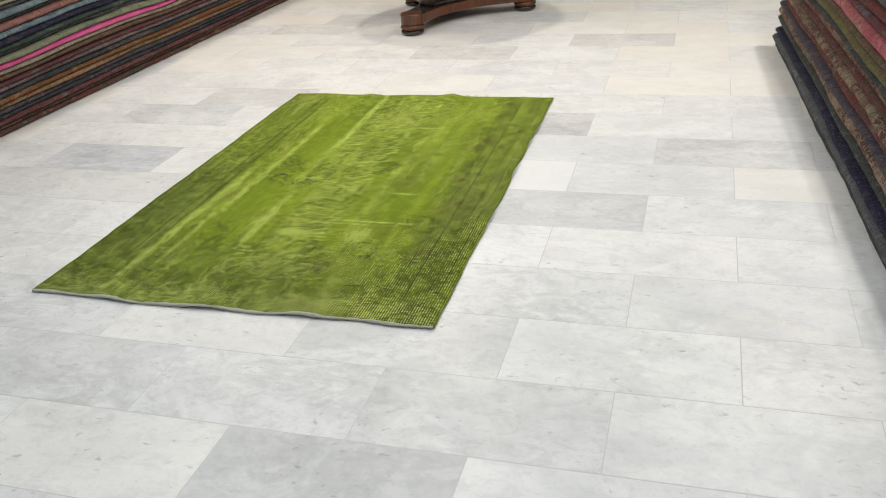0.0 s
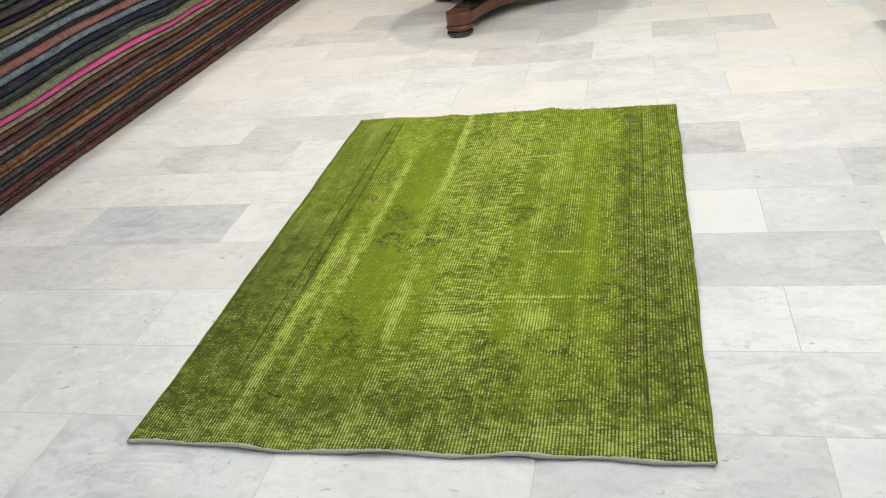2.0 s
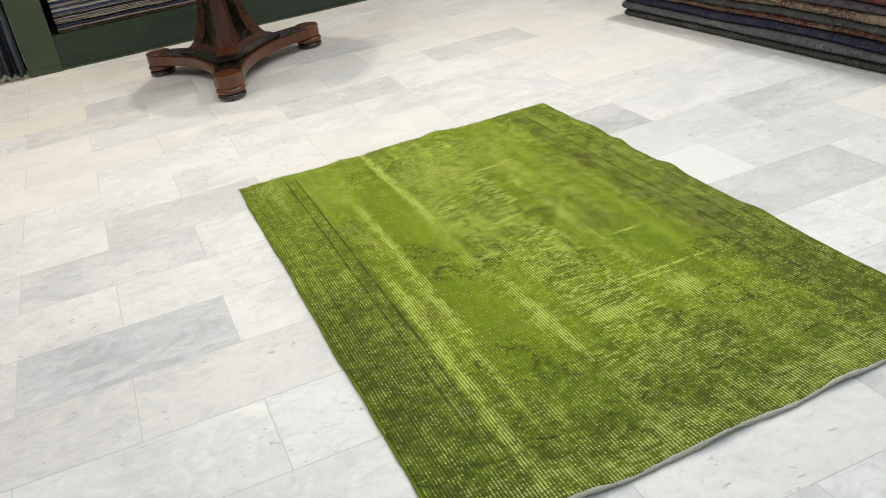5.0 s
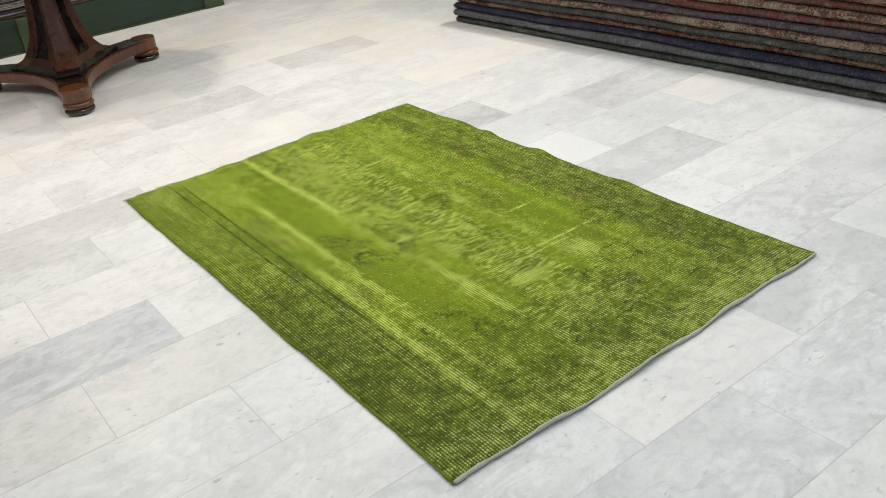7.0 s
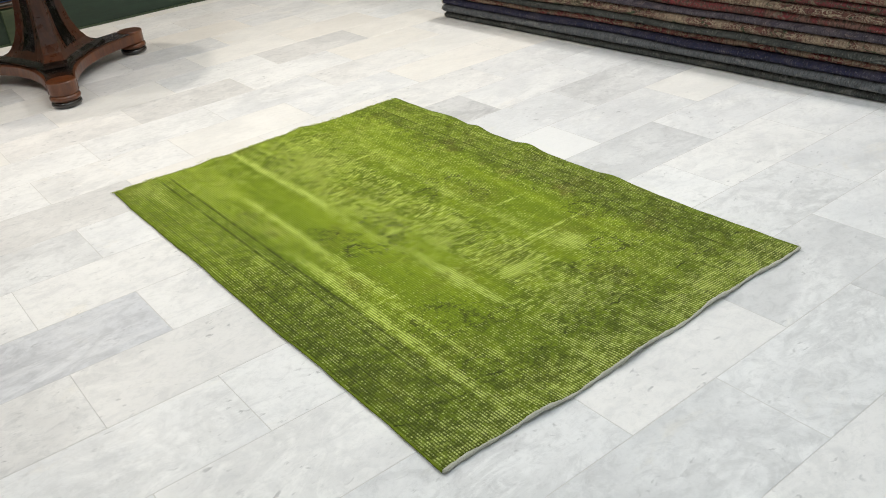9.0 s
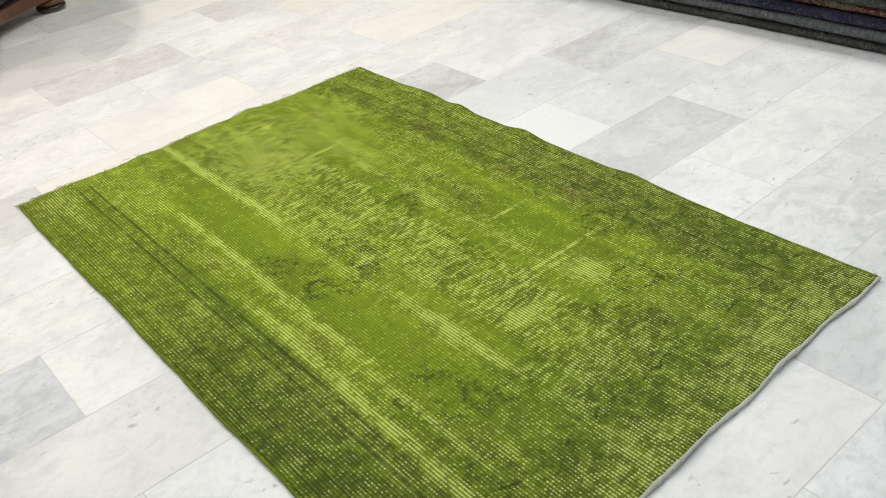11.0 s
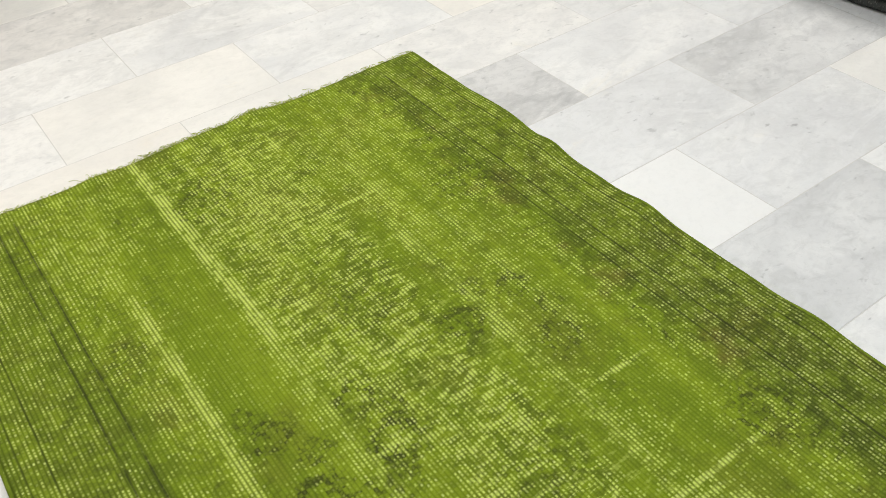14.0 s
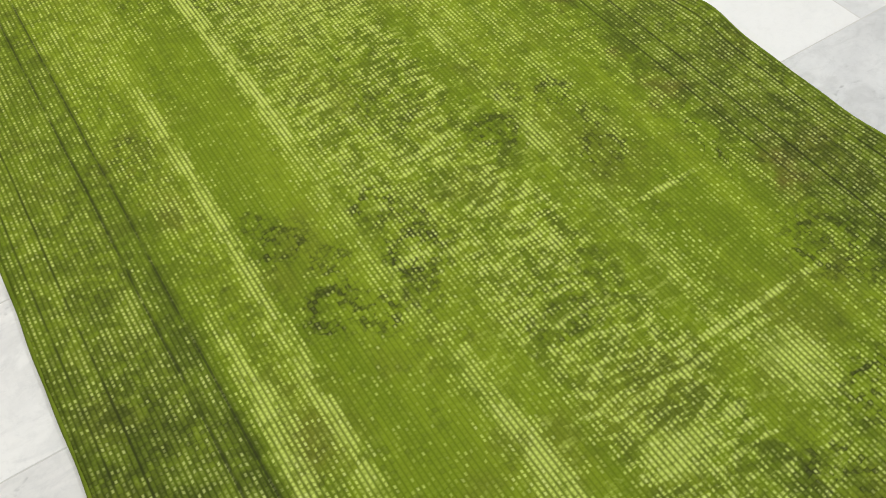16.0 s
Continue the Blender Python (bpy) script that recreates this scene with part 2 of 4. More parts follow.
    for c, lean, half, y0, y1, force in ((0.512, -0.010, 0.010, -0.80, 0.05, 1.0), (0.515, 0.0, 0.007, -1.30, -0.75, 0.5), (0.503, -0.020, 0.014, -1.72, -1.30, 0.85), (0.510, -0.018, 0.008, -2.1, -1.70, 0.45),
                                         (0.345, 0.015, 0.010, -1.45, -0.42, 0.75), (0.262, 0.0, 0.010, -0.36, 0.0, 0.5), (0.300, -0.008, 0.008, -1.90, -1.40, 0.6), (0.278, 0.022, 0.011, -2.02, -1.02, 0.9),
                                         (0.885, 0.0, 0.010, -1.42, -0.50, 0.55), (0.930, 0.0, 0.014, -0.75, -0.15, 0.5), (1.000, 0.0, 0.020, -1.15, -0.50, 0.45), (1.115, 0.0, 0.012, -1.25, -0.60, 0.4),
                                         (1.060, 0.0, 0.012, -2.0, -1.55, 0.45), (0.780, 0.0, 0.008, -0.62, -0.10, 0.5), (0.115, 0.0, 0.020, -0.34, 0.02, 0.6), (0.620, 0.0, 0.008, -1.35, -0.55, 0.3)):
        line = s.m("ADD", c, s.m("MULTIPLY", y, lean))
        one = times(s.smooth(s.m("ABSOLUTE", s.m("SUBTRACT", xr, line)), half * 0.3, half + 0.024, 0.92, 0.0), between(yw, y0, y1, 0.16), force)
        streaks = one if streaks == 0.0 else most(streaks, one)
    patch = 0.0
    for px, py, rx, ry, force in ((0.695, -1.575, 0.075, 0.030, 0.95), (0.930, -1.560, 0.060, 0.060, 0.9), (0.890, -0.985, 0.024, 0.050, 0.8), (0.885, -0.660, 0.022, 0.060, 0.8), (0.890, -1.330, 0.030, 0.030, 0.5),
                                  (0.690, -0.380, 0.14, 0.24, 0.55), (0.660, -1.10, 0.10, 0.40, 0.38), (1.020, -0.620, 0.10, 0.30, 0.30), (0.72, -1.78, 0.12, 0.14, 0.4), (0.520, -1.520, 0.03, 0.05, 0.7), (0.265, -1.200, 0.025, 0.06, 0.7),
                                  (0.12, -0.08, 0.09, 0.05, 0.6), (1.00, -1.75, 0.14, 0.10, 0.3), (1.12, -1.56, 0.05, 0.06, 0.4), (0.96, -0.26, 0.18, 0.18, 0.45)):
        d = add(s.m("POWER", s.m("ABSOLUTE", s.m("DIVIDE", s.m("SUBTRACT", xw, px), rx)), 2.0), s.m("POWER", s.m("ABSOLUTE", s.m("DIVIDE", s.m("SUBTRACT", yw, py), ry)), 2.0))
        one = s.smooth(add(d, centred(fine, 2.6), centred(tuft, 2.2)), 0.0, 2.0, force * 0.85, 0.0)
        patch = one if patch == 0.0 else most(patch, one)
    # threads of weft laid bare across the rug
    cross = 0.0
    for cy, x0, x1 in ((-0.474, 0.66, 0.94), (-1.203, 0.86, 1.06), (-1.480, 0.70, 0.95), (-1.425, 0.27, 0.37), (-1.09, 0.50, 0.64), (-1.455, 0.80, 1.08), (-0.905, 0.56, 0.74)):
        one = times(s.smooth(s.m("ABSOLUTE", s.m("SUBTRACT", s.m("ADD", y, s.m("MULTIPLY", wob, 0.5)), cy)), 0.002, 0.010, 1.0, 0.0), between(xw, x0, x1, 0.04))
        cross = one if cross == 0.0 else most(cross, one)
    cross = times(cross, s.smooth(fine, 0.34, 0.55))
    field = times(between(xw, 0.55, 0.88, 0.05), between(yw, -1.90, -0.04, 0.10))
    hem = s.smooth(s.m("ADD", yw, RUG_L), 0.06, 0.16, 1.0, 0.0)
    flat = most(times(between(xs, 0.355, 0.485, 0.015), between(yw, -1.70, -0.35, 0.08)), times(between(xs, 0.955, 1.12, 0.03), between(yw, -1.5, -0.9, 0.1), 0.6), times(between(xs, 0.82, 0.865, 0.02), between(yw, -1.7, -0.2, 0.1), 0.8),
                times(between(xs, 0.555, 0.615, 0.015), between(yw, -1.65, -1.15, 0.08), 0.9))
    rubbed = times(s.smooth(thread, 0.48, 0.62), add(0.12, times(field, 0.55), times(hem, 0.30)), s.smooth(cloud, 0.36, 0.50), s.m("SUBTRACT", 1.0, flat))
    wear = add(0.15, centred(long_a, 0.55), centred(long_b, 0.40), centred(cloud, 0.40), centred(fine, 0.60), times(flat, -0.22), times(hem, 0.18), rubbed)
    wear = s.m("MAXIMUM", wear, 0.0)
    wear = most(wear, times(most(streaks, patch), s.smooth(add(times(fine, 0.55), times(warp, 0.14), times(long_b, 0.35), times(tuft, 0.45)), 0.50, 0.86, 0.22, 1.0)), times(cross, 0.9))
    wear = s.m("MINIMUM", wear, 1.0)
    # borders, guard lines and ghosts of the old pattern
    left = s.smooth(add(x, s.m("MULTIPLY", wob, 0.4)), 0.205, 0.235, 1.0, 0.0)
    left = times(left, s.smooth(yw, -1.55, -0.50, 0.80, 0.26))
    right = times(s.smooth(add(x, s.m("MULTIPLY", wob, 0.7)), 1.135, 1.200), s.smooth(yw, -1.40, -0.30, 0.76, 0.40))
    # near end painted darker, as the pile's sheen fades at that viewing angle
    near = times(s.smooth(s.m("ADD", yw, RUG_L), 0.10, 0.55, 1.0, 0.0), 0.62)
    border_and_sheen = most(left, right, near)
    lines = 0.0
    for c, w, force in ((0.031, 0.0011, 0.7), (0.072, 0.0013, 0.8), (0.173, 0.0016, 1.0), (0.212, 0.0016, 1.0), (1.177, 0.0016, 0.8), (1.222, 0.0018, 1.0), (1.285, 0.0012, 0.7), (1.321, 0.0014, 0.9)):
        one = s.smooth(s.m("ABSOLUTE", s.m("SUBTRACT", xs, c)), w * 0.4, w + 0.0019, force * 0.95, 0.0)
        lines = one if lines == 0.0 else most(lines, one)
    lines = times(lines, between(y, -1.93, -0.05, 0.03), s.smooth(spots(18.0, 9.0, 3.3, 4.0, 0.7), 0.30, 0.52))
    endline = times(s.smooth(s.m("ABSOLUTE", s.m("SUBTRACT", yw, -1.905)), 0.002, 0.007, 1.0, 0.0), s.smooth(fine, 0.46, 0.60))
    bend = centred(fine, 0.050)
    bx, by = s.m("ADD", x, bend), s.m("ADD", y, centred(spots(24.0, 24.0, 5.5), 0.050))
    rings = halo = 0.0
    for rx, ry, rr, force in ((0.404, -0.944, 0.030, 1.0), (0.416, -1.105, 0.034, 1.0), (0.566, -0.967, 0.030, 0.9), (0.577, -1.085, 0.038, 1.0), (0.972, -0.914, 0.030, 0.9), (0.837, -0.936, 0.036, 0.8), (0.843, -1.715, 0.040, 1.0),
                              (0.989, -1.666, 0.048, 1.0), (1.105, -0.575, 0.055, 0.7), (0.590, -0.265, 0.060, 0.7), (0.274, -0.606, 0.030, 0.6), (0.420, -0.215, 0.024, 0.5), (0.854, -0.292, 0.028, 0.5), (0.360, -1.620, 0.075, 0.8),
                              (0.500, -1.725, 0.034, 0.8), (1.115, -1.430, 0.045, 0.9), (0.690, -1.300, 0.045, 0.7), (0.750, -1.850, 0.040, 0.7), (0.300, -1.870, 0.050, 0.7), (0.960, -1.08, 0.034, 0.8), (0.690, -0.780, 0.050, 0.6), (0.452, -1.020, 0.022, 0.8), (0.470, -1.150, 0.026, 0.9), (0.610, -1.020, 0.020, 0.8), (0.545, -1.150, 0.024, 0.8), (0.380, -0.880, 0.018, 0.7),
                              (1.000, -1.000, 0.022, 0.7), (0.905, -0.870, 0.020, 0.6), (0.640, -0.210, 0.036, 0.6), (0.890, -1.800, 0.024, 0.8), (1.050, -1.720, 0.028, 0.8), (0.430, -1.690, 0.026, 0.7), (1.150, -1.530, 0.026, 0.8)):
        d = s.m("SQRT", add(s.m("POWER", s.m("SUBTRACT", bx, rx), 2.0), s.m("POWER", s.m("SUBTRACT", by, ry), 2.0)))
        one = s.smooth(s.m("ABSOLUTE", s.m("SUBTRACT", d, rr)), 0.004, 0.011, force, 0.0)
        rings = one if rings == 0.0 else most(rings, one)
        one = s.smooth(d, rr * 0.9, rr * 2.4, force, 0.0)
        halo = one if halo == 0.0 else most(halo, one)
    scroll = s.m("ABSOLUTE", s.m("SUBTRACT", s.noise(s.place(scale=(1, 0.9, 1)), 13.0, 2.0, 0.5, 2.4), 0.5))
    scroll = s.smooth(scroll, 0.006, 0.030, 1.0, 0.0)
    inner = most(between(xw, 1.09, 1.19, 0.03), times(between(xw, 0.22, 0.30, 0.03), 0.5))
    edge_zone = most(border_and_sheen, inner, times(s.smooth(yw, -0.14, -0.04), 0.7))
    patchy = s.smooth(s.noise(s.place(offset=(5, 2, 0)), 8.5, 4.0, 0.65), 0.42, 0.60)
    broken = s.smooth(add(times(other, 0.45), times(thread, 0.8)), 0.42, 0.74)
    ghost = most(times(scroll, edge_zone, patchy, 0.9), times(rings, s.smooth(fine, 0.36, 0.52)), times(halo, s.smooth(spots(58.0, 62.0, 9.1, 3.0, 0.6, 0.8), 0.47, 0.60), 0.85))
    ghost = times(ghost, broken)
    fleck = times(s.smooth(add(times(other, 0.35), centred(thread, -0.9), centred(fine, -0.9), times(border_and_sheen, 0.22), 0.30), 0.46, 0.80), s.smooth(cloud, 0.36, 0.60, 1.0, 0.25), add(0.45, times(border_and_sheen, 0.5)))
    # colour
    colour = s.mix(s.smooth(long_a, 0.36, 0.66), (0.150, 0.216, 0.008), (0.208, 0.284, 0.012))
    colour = s.mix(s.smooth(long_b, 0.30, 0.48, 0.30, 0.0), colour, (0.105, 0.148, 0.007))
    colour = s.mix(s.m("MULTIPLY", border_and_sheen, 0.48), colour, (0.085, 0.112, 0.016))
    brown = times(s.smooth(s.noise(s.place(offset=(9, 4, 0)), 4.6, 4.0, 0.65), 0.50, 0.66), add(0.25, times(inner, 0.5), times(right, 0.3)))
    colour = s.mix(brown, colour, (0.125, 0.100, 0.020))
    rub = s.mix(border_and_sheen, (0.450, 0.545, 0.100), (0.370, 0.415, 0.110))
    colour = s.mix(s.smooth(wear, 0.18, 0.95, 0.0, 0.70), colour, rub)
    pile = s.m("SUBTRACT", 1.0, times(flat, s.m("SUBTRACT", 1.0, halo), 0.8))
    clump = s.smooth(s.noise(s.place(scale=(1.0, 0.9, 1.0), offset=(2.2, 6.1, 0)), 21.0, 4.0, 0.62, 0.6), 0.45, 0.58)
    colour = s.mix(times(clump, s.m("SUBTRACT", 1.0, s.m("MINIMUM", times(most(streaks, patch), 1.2), 1.0)), add(0.20, times(border_and_sheen, 0.36), times(inner, 0.28), times(field, 0.30)), pile), colour, (0.042, 0.056, 0.008))
    # shading in the hollows and highlight on the tufts, painted as colour
    colour = s.mix(times(s.smooth(tuft, 0.34, 0.48, 0.45, 0.0), pile, add(0.35, times(field, 0.5), times(border_and_sheen, 0.3))), colour, (0.052, 0.070, 0.007))
    colour = s.mix(times(s.smooth(tuft, 0.53, 0.66), s.smooth(thread, 0.42, 0.58), add(0.10, times(field, 0.36), times(hem, 0.3))), colour, rub)
    colour = s.mix(times(fleck, 0.80), colour, (0.036, 0.048, 0.007))
    colour = s.mix(times(ghost, 0.88), colour, (0.030, 0.036, 0.007))
    colour = s.mix(times(gap, add(0.24, times(border_and_sheen, 0.28), times(clump, border_and_sheen, 0.22), s.smooth(wear, 0.15, 0.7, 0.0, 0.24))), colour, (0.030, 0.042, 0.006))
    # bare pale knots, with the glints of the pile painted in
    straw_and_glint = s.mix(border_and_sheen, (0.58, 0.67, 0.150), (0.50, 0.54, 0.200))
    straw_and_glint = s.mix(s.smooth(other, 0.65, 1.0, 0.0, 0.6), straw_and_glint, (0.64, 0.69, 0.25))
    luck = add(s.m("MULTIPLY", knot, 0.5), s.m("MULTIPLY", warp, 0.22), s.m("MULTIPLY", weft, 0.28))
    bare = s.smooth(add(luck, times(wear, 0.95), times(clump, -0.10)), 0.46, 1.10, 0.06, 1.0)
    pale = times(bare, crest, s.m("MAXIMUM", dash, times(wear, 0.5)))
    colour = s.mix(s.m("MULTIPLY", pale, 0.86), colour, straw_and_glint)
    colour = s.mix(times(most(lines, endline), 0.80), colour, (0.022, 0.028, 0.007))
    s.bump(add(times(crest, 0.7), times(thread, 0.8), times(pale, 0.4)), 0.35, 0.002)
    return s.done(colour, 0.82, Specular_IOR_Level=0.12)


# ---- mesh helpers ----
def mesh_from(bm, name):
    bmesh.ops.recalc_face_normals(bm, faces=bm.faces)
    me = bpy.data.meshes.new(name)
    bm.to_mesh(me)
    bm.free()
    return me


def part(name, bm, material, parent, label="", smooth=False):
    """Links a bmesh as one mesh object under a thing or a part."""
    me = mesh_from(bm, name)
    me.materials.append(material)
    if smooth:
        me.shade_smooth()
        if smooth == "sides":
            for poly in me.polygons:
                poly.use_smooth = len(poly.vertices) == 4
    ob = new(name, me)
    ob.parent = parent
    return tagged(ob, label)


def thing(name, x, y, z, label, category, group="", kind="", turn=0):
    ob = new(name)
    ob.empty_display_size = 0.1
    ob.matrix_world = pose(x, y, z, 0, 0, turn)
    return tagged(ob, label, category, group, kind)


def box(bm, x0, y0, z0, x1, y1, z1, bevel=0.0, segments=2):
    b = bmesh.new()
    bmesh.ops.create_cube(b, size=1, matrix=Matrix.LocRotScale(((x0 + x1) / 2, (y0 + y1) / 2, (z0 + z1) / 2), None, (x1 - x0, y1 - y0, z1 - z0)))
    if bevel:
        bmesh.ops.bevel(b, geom=b.edges[:], offset=bevel, segments=segments, affect="EDGES", profile=0.6)
    me = bpy.data.meshes.new("box")
    b.to_mesh(me)
    b.free()
    bm.from_mesh(me)
    bpy.data.meshes.remove(me)
    return bm


def lathe(bm, profile, n=40, cx=0.0, cy=0.0):
    """A turned solid from (radius, height) pairs, closed at both ends."""
    rings = [[bm.verts.new((cx + r * math.cos(2 * math.pi * k / n), cy + r * math.sin(2 * math.pi * k / n), z)) for k in range(n)] for r, z in profile]
    for a, b in zip(rings, rings[1:]):
        for k in range(n):
            bm.faces.new((a[k], a[(k + 1) % n], b[(k + 1) % n], b[k]))
    bm.faces.new(rings[0][::-1]), bm.faces.new(rings[-1])
    return bm


def loft(bm, loops, cap=True):
    rings = [[bm.verts.new(p) for p in loop] for loop in loops]
    n = len(rings[0])
    for a, b in zip(rings, rings[1:]):
        for k in range(n):
            bm.faces.new((a[k], a[(k + 1) % n], b[(k + 1) % n], b[k]))
    if cap:
        bm.faces.new(rings[0][::-1]), bm.faces.new(rings[-1])
    return bm


def tube(bm, points, radius, n=6):
    loops = []
    for i, p in enumerate(points):
        d = (Vector(points[min(i + 1, len(points) - 1)]) - Vector(points[max(i - 1, 0)])).normalized()
        u = d.cross(Vector((0.13, 0.31, 0.94))).normalized()
        w = d.cross(u)
        r = radius(i / (len(points) - 1)) if callable(radius) else radius
        loops.append([Vector(p) + r * (u * math.cos(2 * math.pi * k / n) + w * math.sin(2 * math.pi * k / n)) for k in range(n)])
    return loft(bm, loops)


# ---- materials ----
MARBLE_PALE = marble("pale_marble", (0.82, 0.82, 0.815), (0.71, 0.715, 0.725), 0.15, 0.95, "object")
MARBLE_CREAM = marble("cream_marble", (0.83, 0.815, 0.785), (0.75, 0.74, 0.72), 0.06, 0.25, "object")
MARBLE_DULL = marble("dull_marble", (0.76, 0.763, 0.765), (0.62, 0.625, 0.633), 0.2, 0.95, "object")
MARBLE_GREY = marble("grey_marble", (0.66, 0.662, 0.668), (0.52, 0.525, 0.535), 0.22, 0.7, "object")
MARBLE_BLUE = marble("blue_grey_marble", (0.64, 0.655, 0.69), (0.53, 0.545, 0.58), 0.20, 0.9, "object", 0.40)
MARBLE_WHITE = marble("white_marble", (0.80, 0.815, 0.83), (0.77, 0.785, 0.80), 0.04, 0.1, "object")
MARBLE_FAR = marble("pale_marble_far", (0.80, 0.80, 0.785), (0.62, 0.63, 0.63), 0.35, 0.5, "island")
GROUT = plaster("grey_grout", (0.60, 0.59, 0.57))
WALL = plaster("white_plaster", (0.62, 0.60, 0.57))
CEILING = plaster("white_ceiling", (0.78, 0.78, 0.76))
RUG_PILE = rug_material()
BINDING = plain_cloth("undyed_cotton_binding", (0.42, 0.42, 0.34), (0.55, 0.54, 0.47), 240.0)
GREEN_CORD = plain_cloth("green_wool_cord", (0.12, 0.17, 0.012), (0.20, 0.26, 0.02), 260.0)
FRINGE = plain_cloth("green_cotton_fringe", (0.36, 0.42, 0.10), (0.50, 0.54, 0.20), 300.0)
CREAM_END = plain_cloth("cream_cotton_end", (0.50, 0.47, 0.40), (0.62, 0.60, 0.55), 220.0)
WALNUT = wood("figured_walnut", (0.165, 0.050, 0.013), (0.066, 0.019, 0.007), scale=(16, 16, 4.0), coat=0.22)
EBONY = wood("ebonised_wood", (0.020, 0.012, 0.009), (0.008, 0.006, 0.005), 0.18, coat=0.7)
MAHOGANY = wood("dark_mahogany", (0.098, 0.032, 0.012), (0.046, 0.015, 0.007), 0.26, coat=0.35)
GREEN_PAINT = painted_board("dark_green_paint", (0.014, 0.033, 0.018), (0.040, 0.062, 0.030))
GREEN_POST = painted_board("moss_green_paint", (0.042, 0.066, 0.030), (0.090, 0.098, 0.045))


# ---- the room ----
X0, X1, Y0, Y1, H = -2.6, 4.0, -6.4, 3.9, 3.0
for wall_name, b in (("wall_north", (X0 - 0.2, Y1, 0, X1 + 0.2, Y1 + 0.2, H)), ("wall_south", (X0 - 0.2, Y0 - 0.2, 0, X1 + 0.2, Y0, H)),
                     ("wall_west", (X0 - 0.2, Y0, 0, X0, Y1, H)), ("wall_east", (X1, Y0, 0, X1 + 0.2, Y1, H))):
    w = part(wall_name, box(bmesh.new(), *b), WALL, None)
    tagged(w, "plain off-white plastered shop wall", "wall", kind="structure")
tagged(part("ceiling", box(bmesh.new(), X0 - 0.2, Y0 - 0.2, H, X1 + 0.2, Y1 + 0.2, H + 0.2), CEILING, None), "plain white ceiling of the shop", "ceiling", kind="structure")


# ---- the green rug ----
def green_rug():
    rug = thing("rug", 0, 0, 0, "over-dyed lime green worn carpet lying flat on marble floor", "rug")
    nx, ny = 90, 140
    rnd = random.Random(5)

    def edge_x(y, side):
        n = 0.0018 * math.sin(7.1 * y + side) + 0.0012 * math.sin(17.0 * y + 2 * side)
        return n

    def lift(x, y):
        """Small ripples along the right side and soft waves elsewhere."""
        z = 0.0018 * (noise.noise((x * 3, y * 3, 0)) + 0.6)
        for c, h, w in ((-0.42, 0.010, 0.09), (-0.92, 0.015, 0.07), (-0.60, 0.012, 0.05), (-1.36, 0.010, 0.08)):
            z += h * math.exp(-((y - c) / w) ** 2) * math.exp(-((RUG_W - x) / 0.055) ** 2)
        for c, h, w in ((0.30, 0.006, 0.06), (0.62, 0.009, 0.07), (0.95, 0.007, 0.06)):
            z += h * math.exp(-((x - c) / w) ** 2) * math.exp(-((y + RUG_L) / 0.05) ** 2)
        for c, h, w in ((0.42, 0.007, 0.05), (0.85, 0.010, 0.05)):
            z += h * math.exp(-((x - c) / w) ** 2) * math.exp(-(y / 0.05) ** 2)
        return max(z, 0.0)

    def end_y(x, near):
        if near:
            return -RUG_L - 0.012 * math.exp(-((x - 0.52) / 0.26) ** 2) + 0.003 * math.sin(13 * x) + 0.002 * math.sin(29 * x)
        return 0.004 * math.sin(11 * x) + 0.006 * math.exp(-((x - 0.75) / 0.2) ** 2)

    def point(u, v, dz=0.0):
        y = -RUG_L * v
        x = RUG_W * u + edge_x(y, 1.0) * (1 - u) + edge_x(y, 4.0) * u
        y = end_y(x, False) * (1 - v) + (end_y(x, True) + RUG_L) * v - RUG_L * v
        return Vector((x, y, 0.0072 + lift(x, y) + dz))

    bm = bmesh.new()
    top = [[bm.verts.new(point(i / nx, j / ny)) for i in range(nx + 1)] for j in range(ny + 1)]
    low = [[bm.verts.new(point(i / nx, j / ny, -0.0062)) for i in range(nx + 1)] for j in range(ny + 1)]
    for j in range(ny):
        for i in range(nx):
            bm.faces.new((top[j][i], top[j + 1][i], top[j + 1][i + 1], top[j][i + 1]))
            bm.faces.new((low[j][i], low[j][i + 1], low[j + 1][i + 1], low[j + 1][i]))
    for j in range(ny):
        bm.faces.new((top[j][0], low[j][0], low[j + 1][0], top[j + 1][0]))
        bm.faces.new((top[j][nx], top[j + 1][nx], low[j + 1][nx], low[j][nx]))
    for i in range(nx):
        bm.faces.new((top[0][i], top[0][i + 1], low[0][i + 1], low[0][i]))
        bm.faces.new((top[ny][i], low[ny][i], low[ny][i + 1], top[ny][i + 1]))
    part("woven_field", bm, RUG_PILE, rug, "worn lime green pile with faint darker borders", smooth=True)
    for side, u in ((0, 0.0), (1, 1.0)):
        pts = [point(u, j / 160, -0.0025) for j in range(161)]
        part("side_cord", tube(bmesh.new(), pts, lambda f: 0.0036 + 0.0006 * math.sin(90 * f), 6), GREEN_CORD, rug, "dark green overcast edge", smooth=True)
    pts = [point(i / 200, 1.0, -0.002) + Vector((0, -0.004, 0.0008 * math.sin(i * 1.9))) for i in range(201)]
    part("end_binding", tube(bmesh.new(), pts, lambda f: 0.0048 + 0.0011 * math.sin(37 * f) + 0.0008 * math.sin(140 * f), 8), BINDING, rug, "undyed greyish cotton end binding", smooth=True)
    bm = bmesh.new()
    for k in range(1000):
        u = rnd.random()
        dense = 0.25 + 0.75 * max(0.0, noise.noise((u * 6, 1.3, 0)) + 0.35)
        if rnd.random() > dense:
            continue
        p = point(u, 0.0, -0.002)
        length = rnd.uniform(0.008, 0.026) * (1.6 if rnd.random() < 0.08 else 1.0)
        a = rnd.uniform(-0.9, 0.9)
